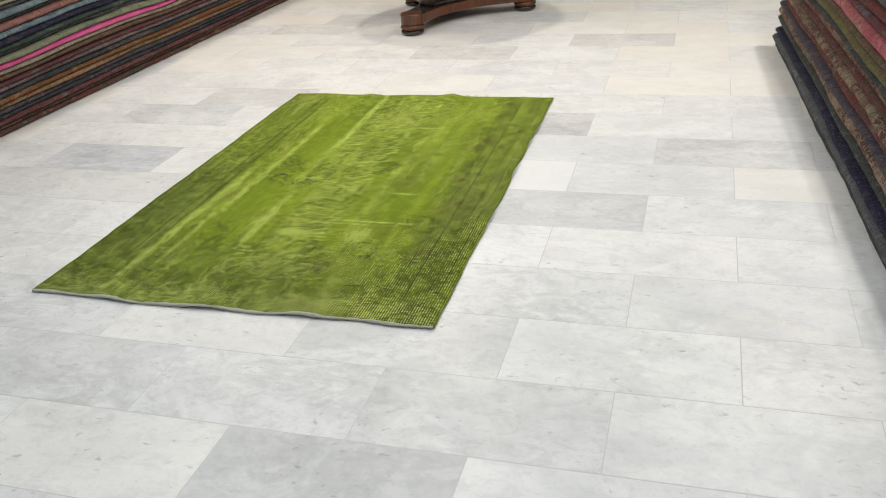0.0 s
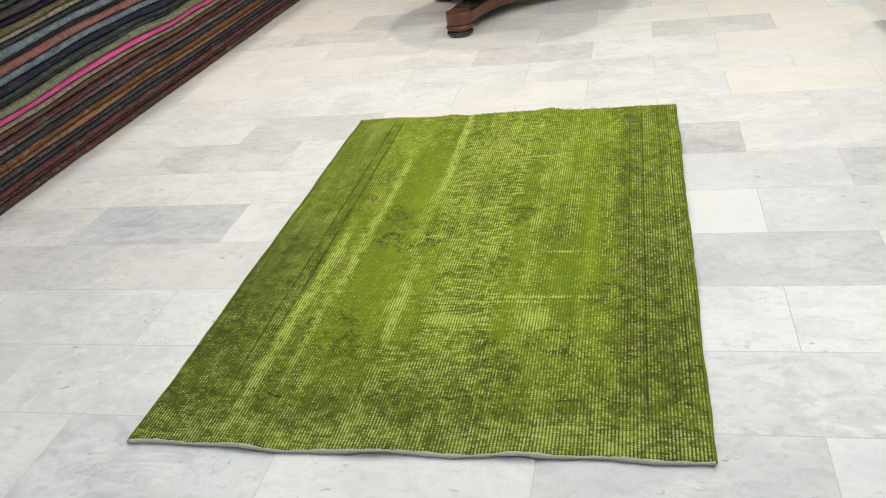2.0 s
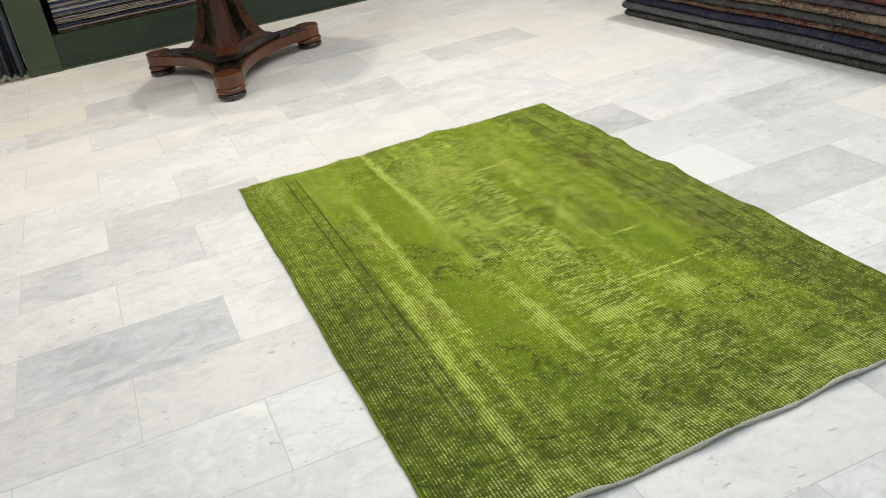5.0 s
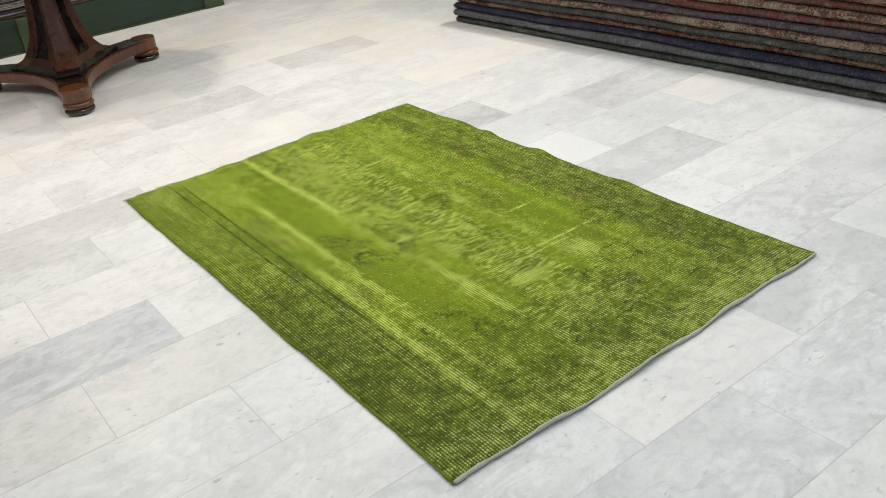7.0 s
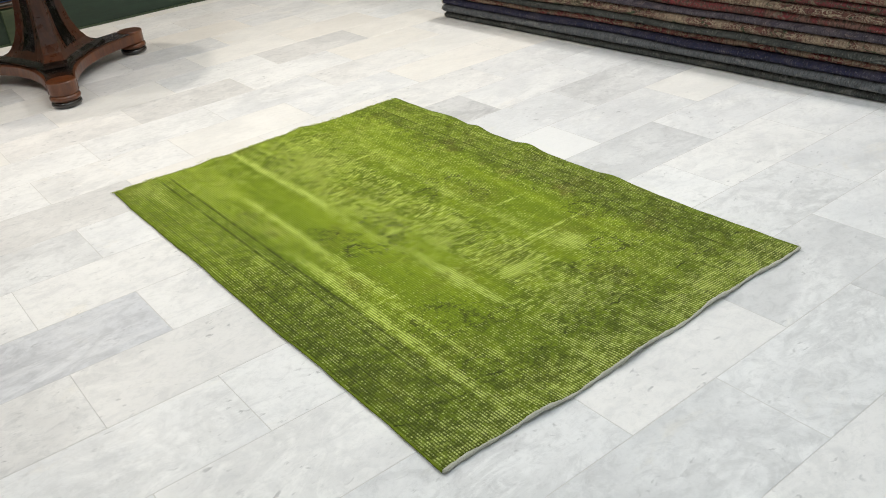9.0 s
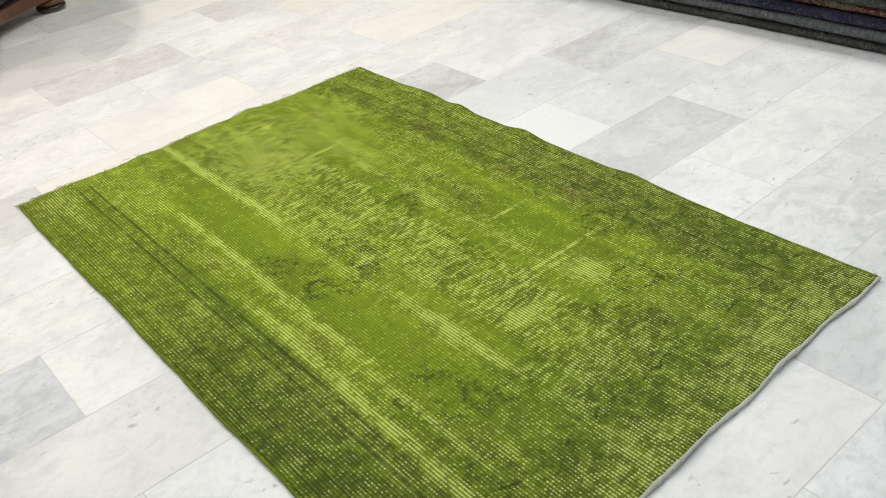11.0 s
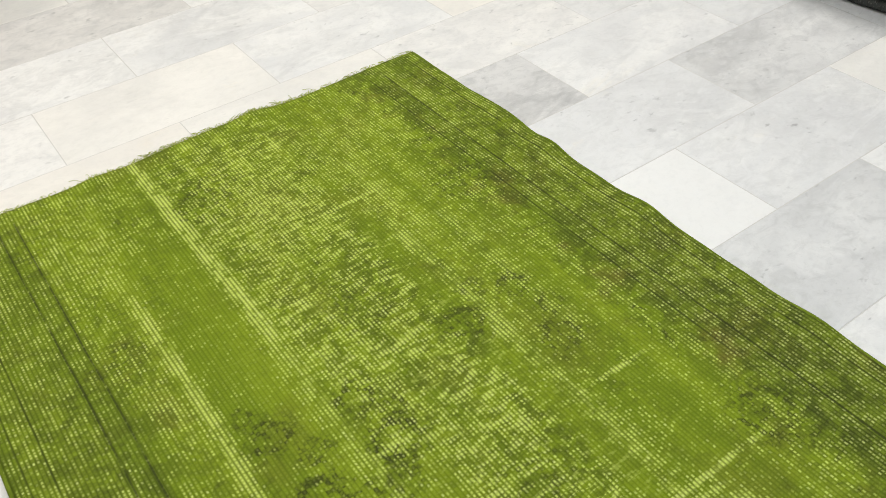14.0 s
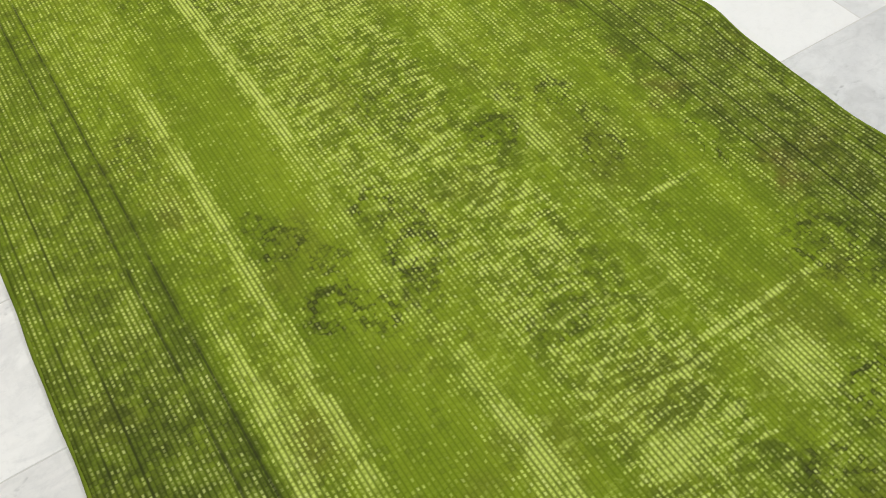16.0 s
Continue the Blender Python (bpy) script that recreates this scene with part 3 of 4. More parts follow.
        q = p + Vector((math.sin(a) * length * 0.6, length * 0.5, rnd.uniform(0.000, 0.003)))
        e = p + Vector((math.sin(a) * length + rnd.uniform(-0.004, 0.004), length, 0))
        e.z = 0.0015
        tube(bm, [p, q, e], 0.0008, 3)
    tagged(part("fringe", bm, FRINGE, rug, "short frayed pale green threads"), kind="stuff")
    return rug


green_rug()


# ---- piles of folded carpets ----
def folded_carpet(y0, y1, z_low, z_high, x_face, depth, out, mat, label, group, seed, thick_end=True):
    """One carpet folded flat: a rounded fold along its front, square sides, cream ends that curl out at its two short sides."""
    rnd = random.Random(seed)
    n = 56
    base = (y0 + y1) / 2
    ob = thing("folded_carpet", x_face(base), base, z_low(base), label, "carpet", group)
    origin = Vector((x_face(base), base, z_low(base)))
    loops, ends = [], []
    slack = rnd.uniform(0.0, 0.010)
    plies, seam = rnd.choice((1, 1, 2)), rnd.uniform(3.5, 8.5)
    for k in range(n + 1):
        y = y0 + (y1 - y0) * k / n
        a, b = z_low(y) + 0.0006, z_high(y) - 0.0006
        h = (b - a) / 2
        mid = (a + b) / 2
        puff = 0.012 * noise.noise((y * 1.6, seed * 3.1, 0)) + 0.004 * noise.noise((y * 9.0, seed * 1.7, 4)) + 0.0018 * noise.noise((y * 34.0, seed * 2.7, 9))
        f = x_face(y) + out * (slack + puff)
        loop = []
        for q in range(13):
            ang = -math.pi / 2 + math.pi * q / 12
            bulge = abs(math.cos(ang)) ** 0.9
            crease = 0.002 * math.exp(-((q - seam) / 0.9) ** 2) if plies == 2 else 0.0
            loop.append(Vector((f - out * (min(h * 1.7, 0.036) * (1 - bulge) + crease), y, mid + h * math.sin(ang))) - origin)
        loop.append(Vector((f - out * depth, y, b)) - origin)
        loop.append(Vector((f - out * depth, y, a)) - origin)
        loops.append(loop)
    part("folded_body", loft(bmesh.new(), loops), mat, ob, smooth="sides")
    for y_end, loop, s in ((y0, loops[0], -1), (y1, loops[-1], 1)):
        if rnd.random() < 0.35 and mat is not PILE_MATS["pink"]:
            continue
        first, last = rnd.choice(((12, 0), (12, 5), (8, 0), (11, 2)))
        pts = []
        for q in range(first * 3, last * 3, -1):
            f = q / 3 - q // 3
            p = loop[q // 3] * (1 - f) + loop[min(q // 3 + 1, 12)] * f
            pts.append(p + Vector((0.005 * noise.noise((q * 0.5, seed, s)), s * (0.004 + 0.010 * noise.noise((q * 0.45, seed, s + 3))), 0.003 * noise.noise((q * 0.6, seed, s + 7)))))
        part("end_selvedge", tube(bmesh.new(), pts, lambda f: 0.0030 + 0.0016 * math.sin(31 * f + seed), 5), CREAM_END, ob, "frayed cream cotton end")
    return ob


# main, second and third colour, share of the pattern, thickness, words
DARKS = {
    "maroon": ((0.085, 0.022, 0.024), (0.030, 0.042, 0.028), (0.110, 0.080, 0.055)),
    "wine": ((0.088, 0.030, 0.031), (0.045, 0.026, 0.030), (0.08, 0.075, 0.08)),
    "plum grey": ((0.070, 0.058, 0.068), (0.035, 0.030, 0.045), (0.12, 0.09, 0.09)),
    "slate grey": ((0.066, 0.070, 0.074), (0.034, 0.037, 0.042), (0.12, 0.12, 0.12)),
    "tan": ((0.170, 0.115, 0.068), (0.190, 0.060, 0.018), (0.072, 0.085, 0.022)),
    "rust": ((0.120, 0.046, 0.022), (0.050, 0.048, 0.020), (0.16, 0.11, 0.06)),
    "charcoal": ((0.030, 0.034, 0.036), (0.014, 0.016, 0.020), (0.07, 0.06, 0.055)),
    "mauve": ((0.125, 0.090, 0.090), (0.060, 0.042, 0.046), (0.16, 0.13, 0.12)),
    "brown": ((0.095, 0.060, 0.042), (0.060, 0.024, 0.020), (0.05, 0.055, 0.03)),
    "olive": ((0.100, 0.092, 0.045), (0.045, 0.048, 0.024), (0.12, 0.08, 0.05)),
    "sage": ((0.155, 0.160, 0.105), (0.090, 0.100, 0.070), (0.10, 0.10, 0.08)),
    "navy": ((0.012, 0.013, 0.028), (0.022, 0.020, 0.036), (0.038, 0.034, 0.045)),
    "dark green": ((0.026, 0.040, 0.034), (0.014, 0.020, 0.020), (0.06, 0.07, 0.06)),
    "coral": ((0.200, 0.090, 0.075), (0.120, 0.062, 0.056), (0.22, 0.16, 0.13)),
    "steel blue": ((0.080, 0.115, 0.135), (0.18, 0.20, 0.21), (0.035, 0.050, 0.070)),
    "beige": ((0.210, 0.185, 0.140), (0.120, 0.100, 0.080), (0.16, 0.12, 0.10)),
    "red": ((0.140, 0.030, 0.032), (0.060, 0.045, 0.036), (0.15, 0.11, 0.085)),
    "rose": ((0.270, 0.085, 0.095), (0.170, 0.040, 0.050), (0.20, 0.15, 0.12)),
    "mustard": ((0.088, 0.074, 0.034), (0.060, 0.048, 0.024), (0.12, 0.10, 0.05)),
    "floral": ((0.090, 0.040, 0.034), (0.250, 0.200, 0.140), (0.030, 0.055, 0.030)),
    "floral red": ((0.110, 0.025, 0.026), (0.210, 0.165, 0.115), (0.026, 0.030, 0.032)),
    "graphite": ((0.050, 0.053, 0.050), (0.026, 0.030, 0.028), (0.10, 0.10, 0.09)),
}
DARKS = {k: tuple(tuple(min(0.8, c * (1.25 if "floral" in k or k in ("red", "plum grey", "graphite") else 1.75)) for c in rgb) for rgb in v) for k, v in DARKS.items()}
BOLD = ("floral", "floral red", "red", "rose", "maroon")
PILE_MATS = {k: carpet(k.replace(" ", "_") + "_carpet_pile", *v, 0.95 if k in BOLD else 0.8, k in BOLD) for k, v in DARKS.items()}
PILE_MATS["pink"] = plain_cloth("bright_pink_carpet_pile", (0.78, 0.120, 0.34), (0.84, 0.21, 0.42), 200.0)
WORDS = {"pink": "bright pink plain carpet, folded flat in a pile", "floral": "multicoloured floral carpet with cream scrolls, folded in a pile",
         "floral red": "dark red floral carpet with cream scrolls, folded in a pile"}


def pile_of_carpets(colours, y0, y1, face, out, depth, group, seed, sag, total):
    """Carpets folded and laid on one another, from the floor up."""
    rnd = random.Random(seed)
    thick = [t for _, t in colours]
    scale = total / sum(thick)
    levels = [0.0]
    for t in thick:
        levels.append(levels[-1] + t * scale)

    def level(k):
        z = levels[k]
        wave = rnd.uniform(0, 50)
        amp = 0.0 if k == 0 else min(0.026, 0.004 + 0.06 * z)

        def f(y):
            w = 0.9 * noise.noise((y * 1.1, z * 1.2, seed)) + 0.35 * noise.noise((y * 2.4, z * 2.5, seed + 5)) + 0.28 * noise.noise((y * 3.2, wave, seed))
            return max(0.0, z * (1 + sag(y)) + amp * w)
        return f

    fs = [level(k) for k in range(len(levels))]
    for k, (colour, t) in enumerate(colours):
        low = fs[k]
        high = (lambda y, a=fs[k], b=fs[k + 1]: max(a(y) + 0.013, b(y)))
        fs[k + 1] = high
        j0, j1 = rnd.uniform(-0.035, 0.03) * min(1, 0.3 + k * 0.2), rnd.uniform(-0.05, 0.02) * min(1, 0.3 + k * 0.2)
        off = (rnd.uniform(-0.016, 0.014) if k else 0.0) - 0.0006 * k
        folded_carpet(y0 - j0, y1 + j1, low, high, lambda y, o=off: face(y) + out * o, depth, out, PILE_MATS[colour],
                      WORDS.get(colour, f"{colour} worn patterned carpet, folded flat in a pile"), group, seed * 100 + k)


LEFT = [("maroon", 3), ("brown", 2.4), ("wine", 3), ("charcoal", 2.6), ("plum grey", 3), ("tan", 3.0), ("rust", 3.2), ("charcoal", 2.6), ("mauve", 3.2), ("wine", 1.8),
        ("brown", 3.6), ("beige", 2.0), ("pink", 4.2), ("sage", 3.6), ("slate grey", 2.4), ("dark green", 3), ("navy", 3.6), ("steel blue", 3.2), ("coral", 4.4), ("charcoal", 2.6), ("steel blue", 3.6),
        ("charcoal", 3), ("beige", 2.8), ("olive", 2.6), ("navy", 4.2), ("plum grey", 3), ("dark green", 3.4), ("brown", 3), ("slate grey", 3.4), ("wine", 3), ("plum grey", 3), ("olive", 3), ("navy", 3.4)]
RIGHT = [("graphite", 3.8), ("slate grey", 4.0), ("navy", 3.2), ("floral red", 3.4), ("graphite", 3.0), ("floral", 4.2), ("plum grey", 2.8), ("red", 3.6), ("floral", 3.0), ("maroon", 3.2), ("floral red", 4.4),
         ("graphite", 2.2), ("mustard", 3.0), ("brown", 2.6), ("rose", 5.2), ("wine", 3.0), ("red", 3.4), ("slate grey", 3.2), ("rust", 2.4), ("steel blue", 3.2), ("red", 3.2), ("plum grey", 3)]
pile_of_carpets(LEFT, -1.02, 2.88, lambda y: -1.253 + 0.028 * y, 1, 0.95, "carpets piled by the west wall", 3,
                lambda y: 0.045 * math.sin((y + 1.0) * 0.75) - 0.02, 0.905)
pile_of_carpets(RIGHT, -2.70, 0.985, lambda y: 2.493 - 0.066 * y, -1, 0.95, "carpets piled by the east wall", 7,
                lambda y: 0.03 * math.sin((y + 2.0) * 0.9), 0.78)


# ---- pedestal table ----
def pedestal_table():
    cx, cy, radius = 0.337, 1.835, 0.525
    table = thing("pedestal_table", cx, cy, 0, "round walnut pedestal table on a three-footed platform base", "table")
    angles = [math.atan2(1.315 - cy, 0.222 - cx), math.atan2(1.995 - cy, 0.812 - cx), math.atan2(2.205 - cy, -0.035 - cx)]
    # concave three-sided platform
    outline = []
    for k in range(3):
        a, b = angles[k], angles[(k + 1) % 3]
        while b < a:
            b += 2 * math.pi
        for q in range(25):
            f = q / 24
            ang = a + (b - a) * f
            tip = 0.075
            p0 = Vector((radius * math.cos(a), radius * math.sin(a))) + tip * Vector((-math.sin(a), math.cos(a)))
            p1 = Vector((radius * math.cos(b), radius * math.sin(b))) - tip * Vector((-math.sin(b), math.cos(b)))
            c = Vector((math.cos((a + b) / 2), math.sin((a + b) / 2))) * 0.075
            outline.append(p0 * (1 - f) ** 2 + c * 2 * f * (1 - f) + p1 * f * f)
    z0, z1 = 0.070, 0.126
    loops = []
    for z, grow in ((z0, -0.004), (z0 + 0.004, 0), (z1 - 0.004, 0), (z1, -0.004)):
        loops.append([Vector((p.x, p.y, z)) * 1 + Vector((p.x, p.y, 0)).normalized() * grow for p in outline])
    part("platform", loft(bmesh.new(), loops), WALNUT, table, "figured walnut platform with concave sides")
    loops = []
    for z, g in ((z1, 0.90), (z1 + 0.006, 0.90)):
        loops.append([Vector((p.x * g, p.y * g, z)) for p in outline])
    part("platform_top", loft(bmesh.new(), loops), EBONY, table, "dark polished top of the base")
    # ends of the platform and bun feet
    for a in angles:
        fx, fy = radius * math.cos(a), radius * math.sin(a)
        part("foot_block", lathe(bmesh.new(), [(0.068, 0.066), (0.071, 0.070), (0.072, 0.130), (0.069, 0.135)], 36, fx, fy), WALNUT, table, smooth=False)
        foot = part("foot", lathe(bmesh.new(), [(0.060, 0.0), (0.070, 0.006), (0.076, 0.016), (0.075, 0.026), (0.065, 0.034)], 36, fx, fy), EBONY, table, "black turned bun foot", smooth=True)
        part("foot_ring", lathe(bmesh.new(), [(0.064, 0.034), (0.074, 0.039), (0.078, 0.048), (0.076, 0.057), (0.067, 0.066)], 36, fx, fy), WALNUT, foot, "polished walnut ring", smooth=True)
    # flared three-sided column with cut corners
    def section(r, cut):
        pts = []
        for k in range(3):
            a, b = angles[k], angles[(k + 1) % 3]
            while b < a:
                b += 2 * math.pi
            m = (a + b) / 2
            pa = Vector((math.cos(a), math.sin(a))) * r
            t = Vector((-math.sin(a), math.cos(a)))
            pts += [pa - t * cut, pa + t * cut]
            face = Vector((math.cos(m), math.sin(m))) * r * 0.62
            tm = Vector((-math.sin(m), math.cos(m)))
            pts += [face - tm * r * 0.42, face + tm * r * 0.42]
        return pts
    prof = [(0.128, 0.270, 0.055), (0.150, 0.268, 0.055), (0.168, 0.240, 0.050), (0.195, 0.208, 0.046), (0.238, 0.175, 0.042), (0.30, 0.146, 0.038), (0.39, 0.124, 0.034),
            (0.50, 0.110, 0.031), (0.60, 0.104, 0.030), (0.66, 0.120, 0.034), (0.70, 0.150, 0.040)]
    loops = [[Vector((p.x, p.y, z)) for p in section(r, c)] for z, r, c in prof]
    column = part("column", loft(bmesh.new(), loops), MAHOGANY, table, "dark flared three-sided mahogany column")
    # dark inlaid panels on the faces
    for k in range(3):
        a, b = angles[k], angles[(k + 1) % 3]
        while b < a:
            b += 2 * math.pi
        m = (a + b) / 2
        d, tm = Vector((math.cos(m), math.sin(m), 0)), Vector((-math.sin(m), math.cos(m), 0))
        bm = bmesh.new()
        strip = []
        for z, r, c in prof[3:9]:
            strip.append([d * (r * 0.62 + 0.001) - tm * r * 0.30 + Vector((0, 0, z)), d * (r * 0.62 + 0.004) + Vector((0, 0, z + (0.012 if z < 0.23 else 0))), d * (r * 0.62 + 0.001) + tm * r * 0.30 + Vector((0, 0, z))])
        rows = [[bm.verts.new(p) for p in row] for row in strip]
        for r0, r1 in zip(rows, rows[1:]):
            for q in range(2):
                bm.faces.new((r0[q], r0[q + 1], r1[q + 1], r1[q]))
        bmesh.ops.solidify(bm, geom=bm.faces[:], thickness=0.003)
        part("inlay_panel", bm, EBONY, column, "ebonised inlay panel")
    part("base_moulding", loft(bmesh.new(), [[Vector((p.x, p.y, z)) for p in section(r, 0.06)] for z, r in ((0.132, 0.300), (0.142, 0.308), (0.152, 0.296), (0.163, 0.262))]), EBONY, table, "black base moulding")
    part("tabletop", lathe(bmesh.new(), [(0.49, 0.70), (0.52, 0.705), (0.53, 0.72), (0.53, 0.74), (0.52, 0.75)], 72), WALNUT, table, smooth=False)
    return table


pedestal_table()


# ---- green display rack with flat-woven textiles ----
STRIPES = [((0.22, 0.195, 0.15), "cream"), ((0.030, 0.050, 0.11), "blue"), ((0.10, 0.06, 0.04), "brown"), ((0.16, 0.15, 0.14), "grey"), ((0.06, 0.08, 0.12), "blue"), ((0.02, 0.02, 0.024), "black"),
           ((0.045, 0.07, 0.14), "blue"), ((0.22, 0.21, 0.19), "grey"), ((0.03, 0.045, 0.09), "blue"), ((0.30, 0.26, 0.20), "cream")]


def display_rack(x0, y, x1, name_label, posts, turn=0, origin=None, texts=True):
    rack = thing("display_rack", *(origin or (0, 0, 0)), name_label, "rack", turn=turn)
    part("base_panel", box(bmesh.new(), x0 + 0.02, y, 0.012, x1 - 0.02, y + 0.03, 0.222, 0.003), GREEN_PAINT, rack, "dark green painted base board with knots")
    part("plinth_strip", box(bmesh.new(), x0 + 0.02, y - 0.010, 0.0, x1 - 0.02, y + 0.03, 0.012, 0.002), GREEN_POST, rack)
    part("shelf", box(bmesh.new(), x0 + 0.02, y + 0.03, 0.196, x1 - 0.02, y + 0.62, 0.222, 0.003), GREEN_PAINT, rack)
    for px0, px1, top in posts:
        part("post", box(bmesh.new(), px0, y - 0.022, 0.0, px1, y + 0.045, top, 0.004), GREEN_POST, rack, "moss green painted post")
    part("back_panel", box(bmesh.new(), x0, y + 0.62, 0.0, x1, y + 0.65, 1.5, 0.003), GREEN_PAINT, rack)
    for px0, px1 in ((x0, x0 + 0.025), (x1 - 0.025, x1)):
        part("side_panel", box(bmesh.new(), px0, y + 0.05, 0.0, px1, y + 0.62, 1.5, 0.003), GREEN_PAINT, rack)
    return rack


display_rack(-0.80, 2.945, 1.775, "dark green painted wooden display rack on the marble floor", ((-0.81, -0.605, 1.5), (0.35, 0.43, 0.222), (1.625, 1.775, 1.5)))
STRIPE_MATS = [plain_cloth(f"{n}_flat_weave", c, tuple(min(1, q * 1.5) for q in c), 260.0) for c, n in STRIPES]
z_now = 0.223
for k in range(44):
    t = 0.006 + 0.007 * random.Random(k).random()
    c = random.Random(k * 7 + 1).randrange(len(STRIPES))
    jig = random.Random(k + 50)
    loops = []
    for q in range(61):
        xx = -0.56 + (1.56 + 0.56) * q / 60
        hump = 0.010 * noise.noise((xx * 5, k * 0.15, 8)) * min(1.0, k / 6) + 0.0015 * noise.noise((xx * 14, k * 0.8, 3)) * min(1, k)
        wob = 0.006 * noise.noise((xx * 3, k, 2)) + jig.uniform(-0.002, 0.002)
        yy = 2.985 + wob + 0.010 * noise.noise((k * 0.7, 0, 0))
        loops.append([Vector((xx, yy + d, z + hump)) for d, z in ((0.006, 0.0005), (0.0, t * 0.3), (0.0, t * 0.7), (0.006, t - 0.0005), (0.52, t - 0.0005), (0.52, 0.0005))])
    textile = thing("folded_textile", 0, 0, z_now, f"{STRIPES[c][1]} flat-woven textile folded on a green rack", "textile", "textiles on the green rack")
    part("cloth", loft(bmesh.new(), loops), STRIPE_MATS[c], textile, smooth=False)
    z_now += t

display_rack(0.0, 0.0, 2.2, "very dark green painted wooden display rack by the wall", ((0.0, 0.15, 1.5), (2.05, 2.2, 1.5)), -90, (2.99, 3.35, 0))


# ---- textiles hanging beside the rack ----
def hanging_textile(x, y, width, colour, pale, words, seed, top=1.25, low=0.02):
    rnd = random.Random(seed)
    ob = thing("hanging_textile", x, y, 0, words, "textile", "textiles hanging beside the rack")
    n, m = 28, 22
    fold = rnd.uniform(1.2, 1.8) if width < 0.2 else 4.0

    def at(i, j, d):
        u, v = i / n, j / m
        z = low + 0.008 * math.sin(9 * u + seed) * (1 - v) + (top - low) * v
        wave = 0.022 * math.sin(2 * math.pi * fold * u + seed) * (1.2 - 0.5 * v) + 0.008 * noise.noise((u * 6, v * 4, seed))
        return Vector((width * (u - 0.5), wave + d, z))

    bm = bmesh.new()
    front = [[bm.verts.new(at(i, j, 0)) for i in range(n + 1)] for j in range(m + 1)]
    for j in range(m):
        for i in range(n):
            bm.faces.new((front[j][i], front[j][i + 1], front[j + 1][i + 1], front[j + 1][i]))
    bmesh.ops.solidify(bm, geom=bm.faces[:], thickness=0.005)
    part("cloth", bm, plain_cloth(f"hanging_cloth_{words.split()[0]}", colour, pale, 120.0), ob, smooth=True)
    bm = bmesh.new()
    for i in range(0, n * 2, 5):
        p = at(i / 2, 0, 0) + Vector((0, -0.003, 0.004))
        tube(bm, [p, p + Vector((rnd.uniform(-0.006, 0.006), -0.008, -0.010)), p + Vector((rnd.uniform(-0.01, 0.01), rnd.uniform(-0.02, 0.0), -min(0.02, p.z - 0.002)))], 0.0022, 4)
    tagged(part("tassels", bm, BINDING, ob, "knotted greyish fringe"), kind="stuff")
    return ob


HANGERS = [
    (-0.855, 2.935, 0.06, (0.100, 0.125, 0.150), (0.24, 0.26, 0.28), "grey-blue fringed textile hanging to the floor beside the rack"),
    (-0.905, 2.950, 0.07, (0.040, 0.050, 0.070), (0.10, 0.11, 0.13), "dark slate fringed textile hanging to the floor beside the rack"),
    (-0.960, 2.945, 0.07, (0.130, 0.135, 0.150), (0.26, 0.26, 0.27), "pale grey fringed textile hanging to the floor beside the rack"),
    (-1.015, 2.965, 0.07, (0.075, 0.050, 0.075), (0.16, 0.13, 0.15), "purple-grey fringed textile hanging to the floor beside the rack"),
    (-0.940, 3.020, 0.24, (0.050, 0.045, 0.050), (0.11, 0.10, 0.10), "dark brown-grey fringed textile hanging behind the others"),
]
for k, (hx, hy, hw, hc, hp, words) in enumerate(HANGERS):
    hanging_textile(hx, hy, hw, hc, hp, words, k + 1, low=0.018 + 0.012 * (k % 3))


def crumpled_cloth():
    ob = thing("crumpled_cloth", -1.16, 3.20, 0, "small crumpled dark red cloth lying on the marble floor", "cloth")
    bm = bmesh.new()
    bmesh.ops.create_icosphere(bm, subdivisions=4, radius=1.0)
    for v in bm.verts:
        d = v.co.copy()
        r = 1 + 0.45 * noise.noise(d * 1.8) + 0.18 * noise.noise(d * 5)
        v.co = Vector((d.x * 0.085 * r, d.y * 0.065 * r, max(0.0, 0.028 + d.z * 0.045 * r)))
    part("cloth", bm, plain_cloth("dark_red_cloth", (0.17, 0.018, 0.016), (0.26, 0.04, 0.03), 120.0), ob, smooth=True)


crumpled_cloth()


# ---- marble floor: slabs 0.60 by 0.30 m in half bond ----
ROW, LONG, GAP = 0.30, 0.60, 0.0022
ROW_TOP, COLUMN = -0.190, 1.585
floor = part("floor", box(bmesh.new(), X0 - 0.2, Y0 - 0.2, -0.10, X1 + 0.2, Y1 + 0.2, -0.0007), GROUT, None)
tagged(floor, "polished pale marble floor laid in half bond", "floor", kind="structure")


def slab(bm, x0, y0, x1, y1):
    c = 0.0006
    low = [bm.verts.new(p) for p in ((x0, y0, -0.012), (x1, y0, -0.012), (x1, y1, -0.012), (x0, y1, -0.012))]
    mid = [bm.verts.new(p) for p in ((x0, y0, -c), (x1, y0, -c), (x1, y1, -c), (x0, y1, -c))]
    top = [bm.verts.new(p) for p in ((x0 + c, y0 + c, 0), (x1 - c, y0 + c, 0), (x1 - c, y1 - c, 0), (x0 + c, y1 - c, 0))]
    for a, b in ((low, mid), (mid, top)):
        for k in range(4):
            bm.faces.new((a[k], a[(k + 1) % 4], b[(k + 1) % 4], b[k]))
    bm.faces.new(top)


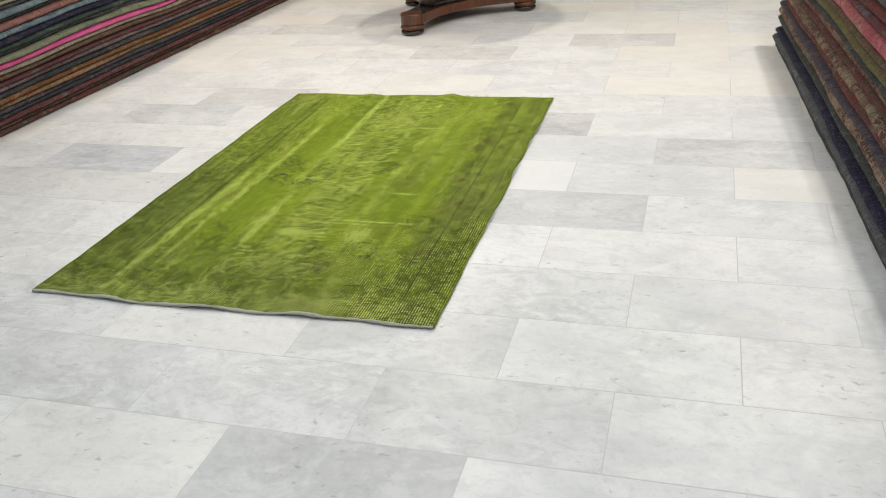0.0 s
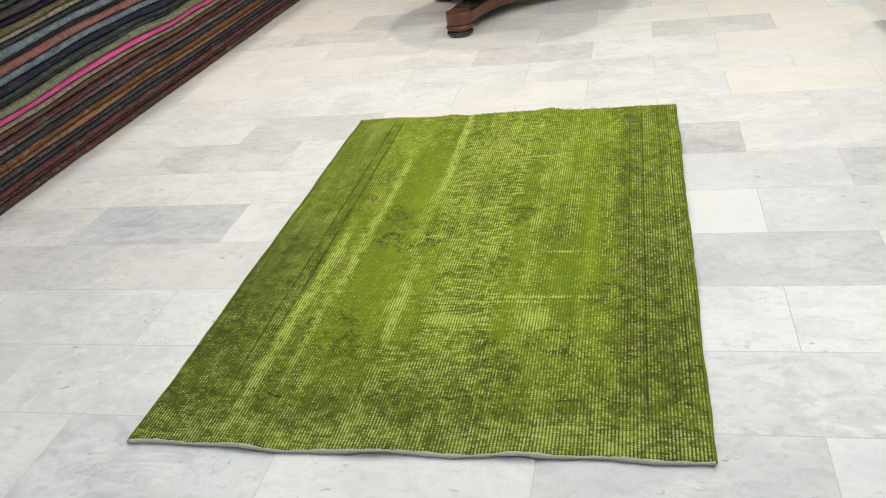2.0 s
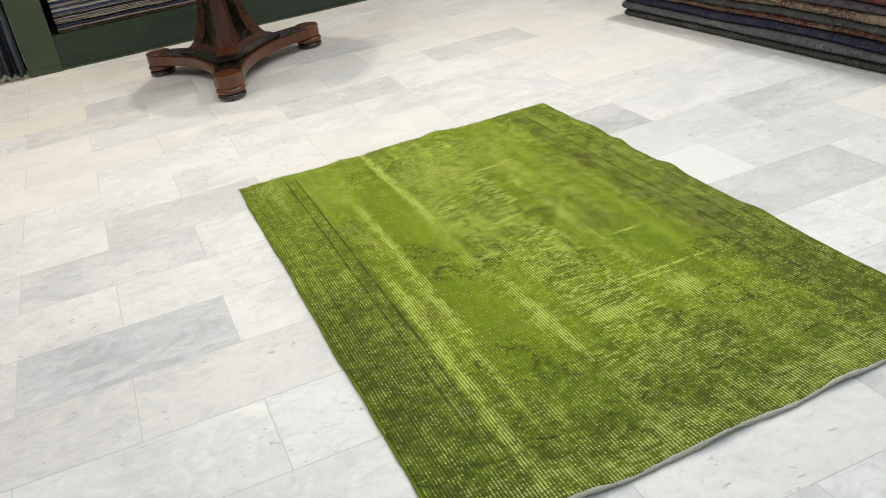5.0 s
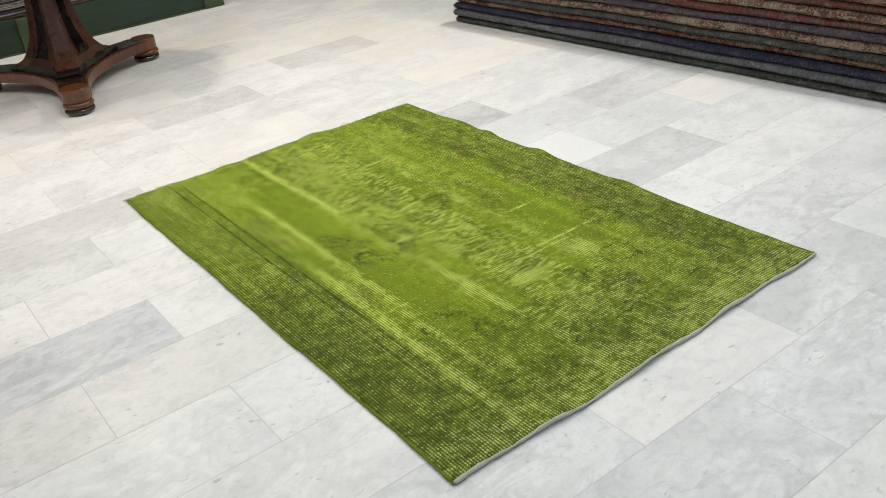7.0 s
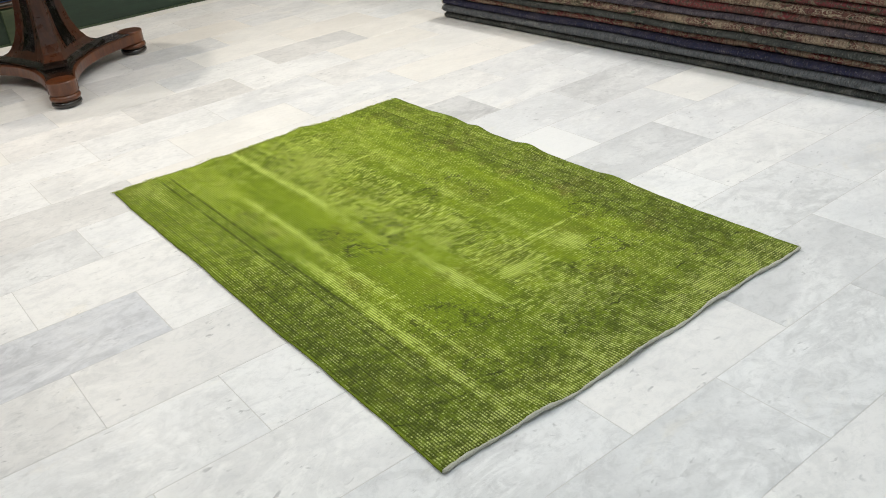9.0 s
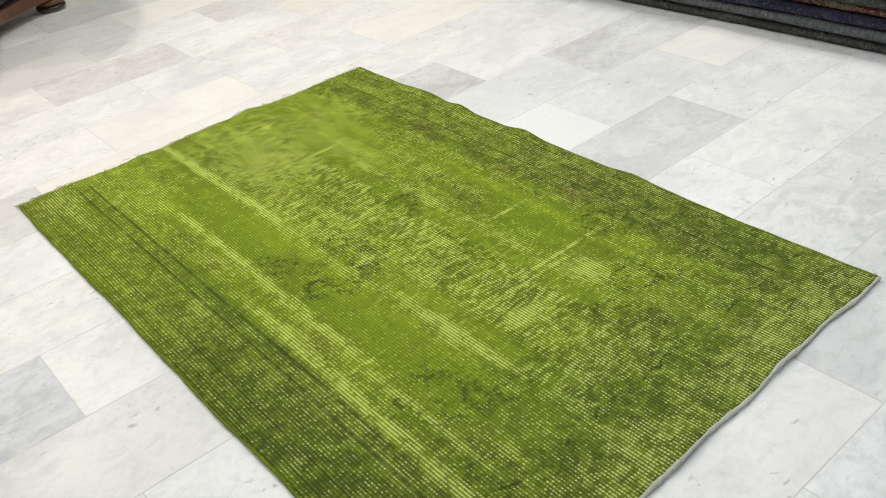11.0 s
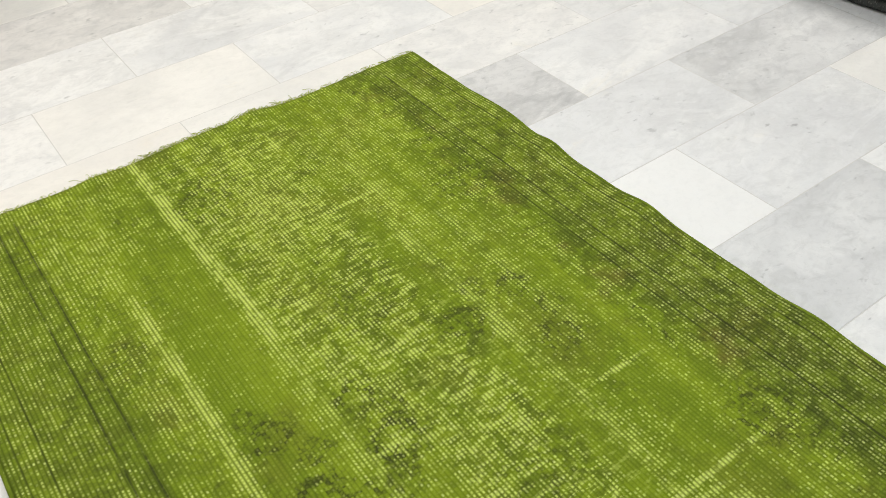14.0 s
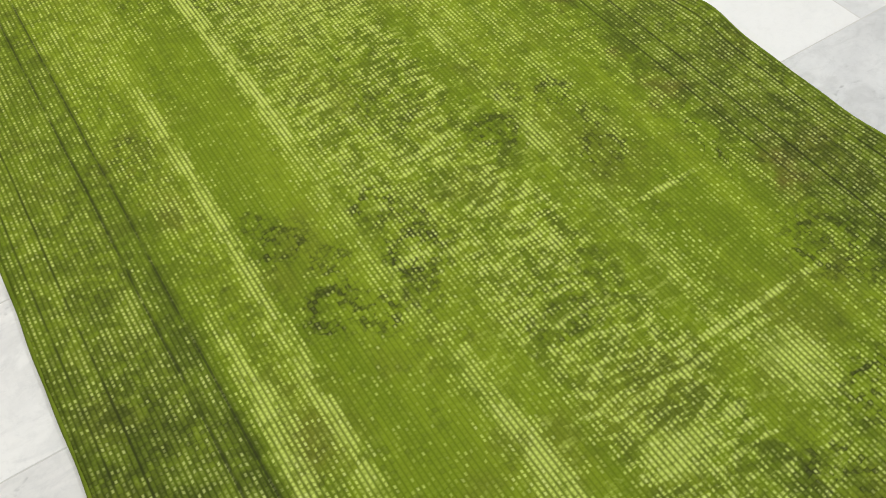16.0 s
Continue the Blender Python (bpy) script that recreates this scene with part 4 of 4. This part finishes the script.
bm = bmesh.new()
slab(bm, -LONG / 2 + GAP / 2, -ROW / 2 + GAP / 2, LONG / 2 - GAP / 2, ROW / 2 - GAP / 2)
slab_mesh = mesh_from(bm, "marble_slab")
SLABS = []
for mat in (MARBLE_PALE, MARBLE_CREAM, MARBLE_DULL, MARBLE_GREY, MARBLE_WHITE, MARBLE_BLUE):
    me = slab_mesh.copy()
    me.materials.append(mat)
    SLABS.append(me)
# slabs that are plainly grey: row from the rug's far end towards the camera, and slab counted from the column joint
GREY = {(0, -1): 3, (2, -1): 4, (1, 0): 2, (2, -4): 5, (2, -5): 2, (0, -4): 2, (3, -1): 2, (5, -1): 2, (-4, -2): 2, (-5, -1): 2, (8, -1): 2, (7, -1): 2, (-6, -4): 2, (-6, -5): 2, (7, -2): 2, (5, -2): 2}
WHITE = {(6, 0), (3, 0), (5, 0), (1, -4), (8, -2), (4, -4), (4, -3)}
far_bm = bmesh.new()
rnd = random.Random(21)
for r in range(-14, 21):
    yc = ROW_TOP - ROW * (r + 0.5)
    shift = 0.0 if r % 2 == 0 else LONG / 2
    for c in range(-8, 5):
        xc = COLUMN + shift + LONG * (c + 0.5)
        if xc + LONG / 2 < X0 - 0.1 or xc - LONG / 2 > X1 + 0.1 or yc > Y1 + 0.1 or yc < Y0 - 0.1:
            continue
        if -1.6 < xc < 3.2 and -3.9 < yc < 3.2:
            pick = 1 if rnd.random() < (0.50 if yc > -0.3 else (0.10 if yc > -1.2 else 0.0)) else (2 if rnd.random() < (0.05 if yc > -1.0 else 0.22) else 0)
            pick = 0 if (r, c) in WHITE else GREY.get((r, c), pick)
            ob = new("marble_slab", SLABS[pick])
            ob.parent = floor
            ob.location = (xc, yc, -0.0003 * rnd.random())
            ob.rotation_euler = (0, 0, rnd.uniform(-0.0008, 0.0008))
        else:
            xa, xb = max(X0 - 0.05, xc - LONG / 2 + GAP / 2), min(X1 + 0.05, xc + LONG / 2 - GAP / 2)
            ya, yb = max(Y0 - 0.05, yc - ROW / 2 + GAP / 2), min(Y1 + 0.05, yc + ROW / 2 - GAP / 2)
            if xb - xa > 0.01 and yb - ya > 0.01:
                slab(far_bm, xa, ya, xb, yb)
tagged(part("marble_slabs", far_bm, MARBLE_FAR, floor), kind="stuff")
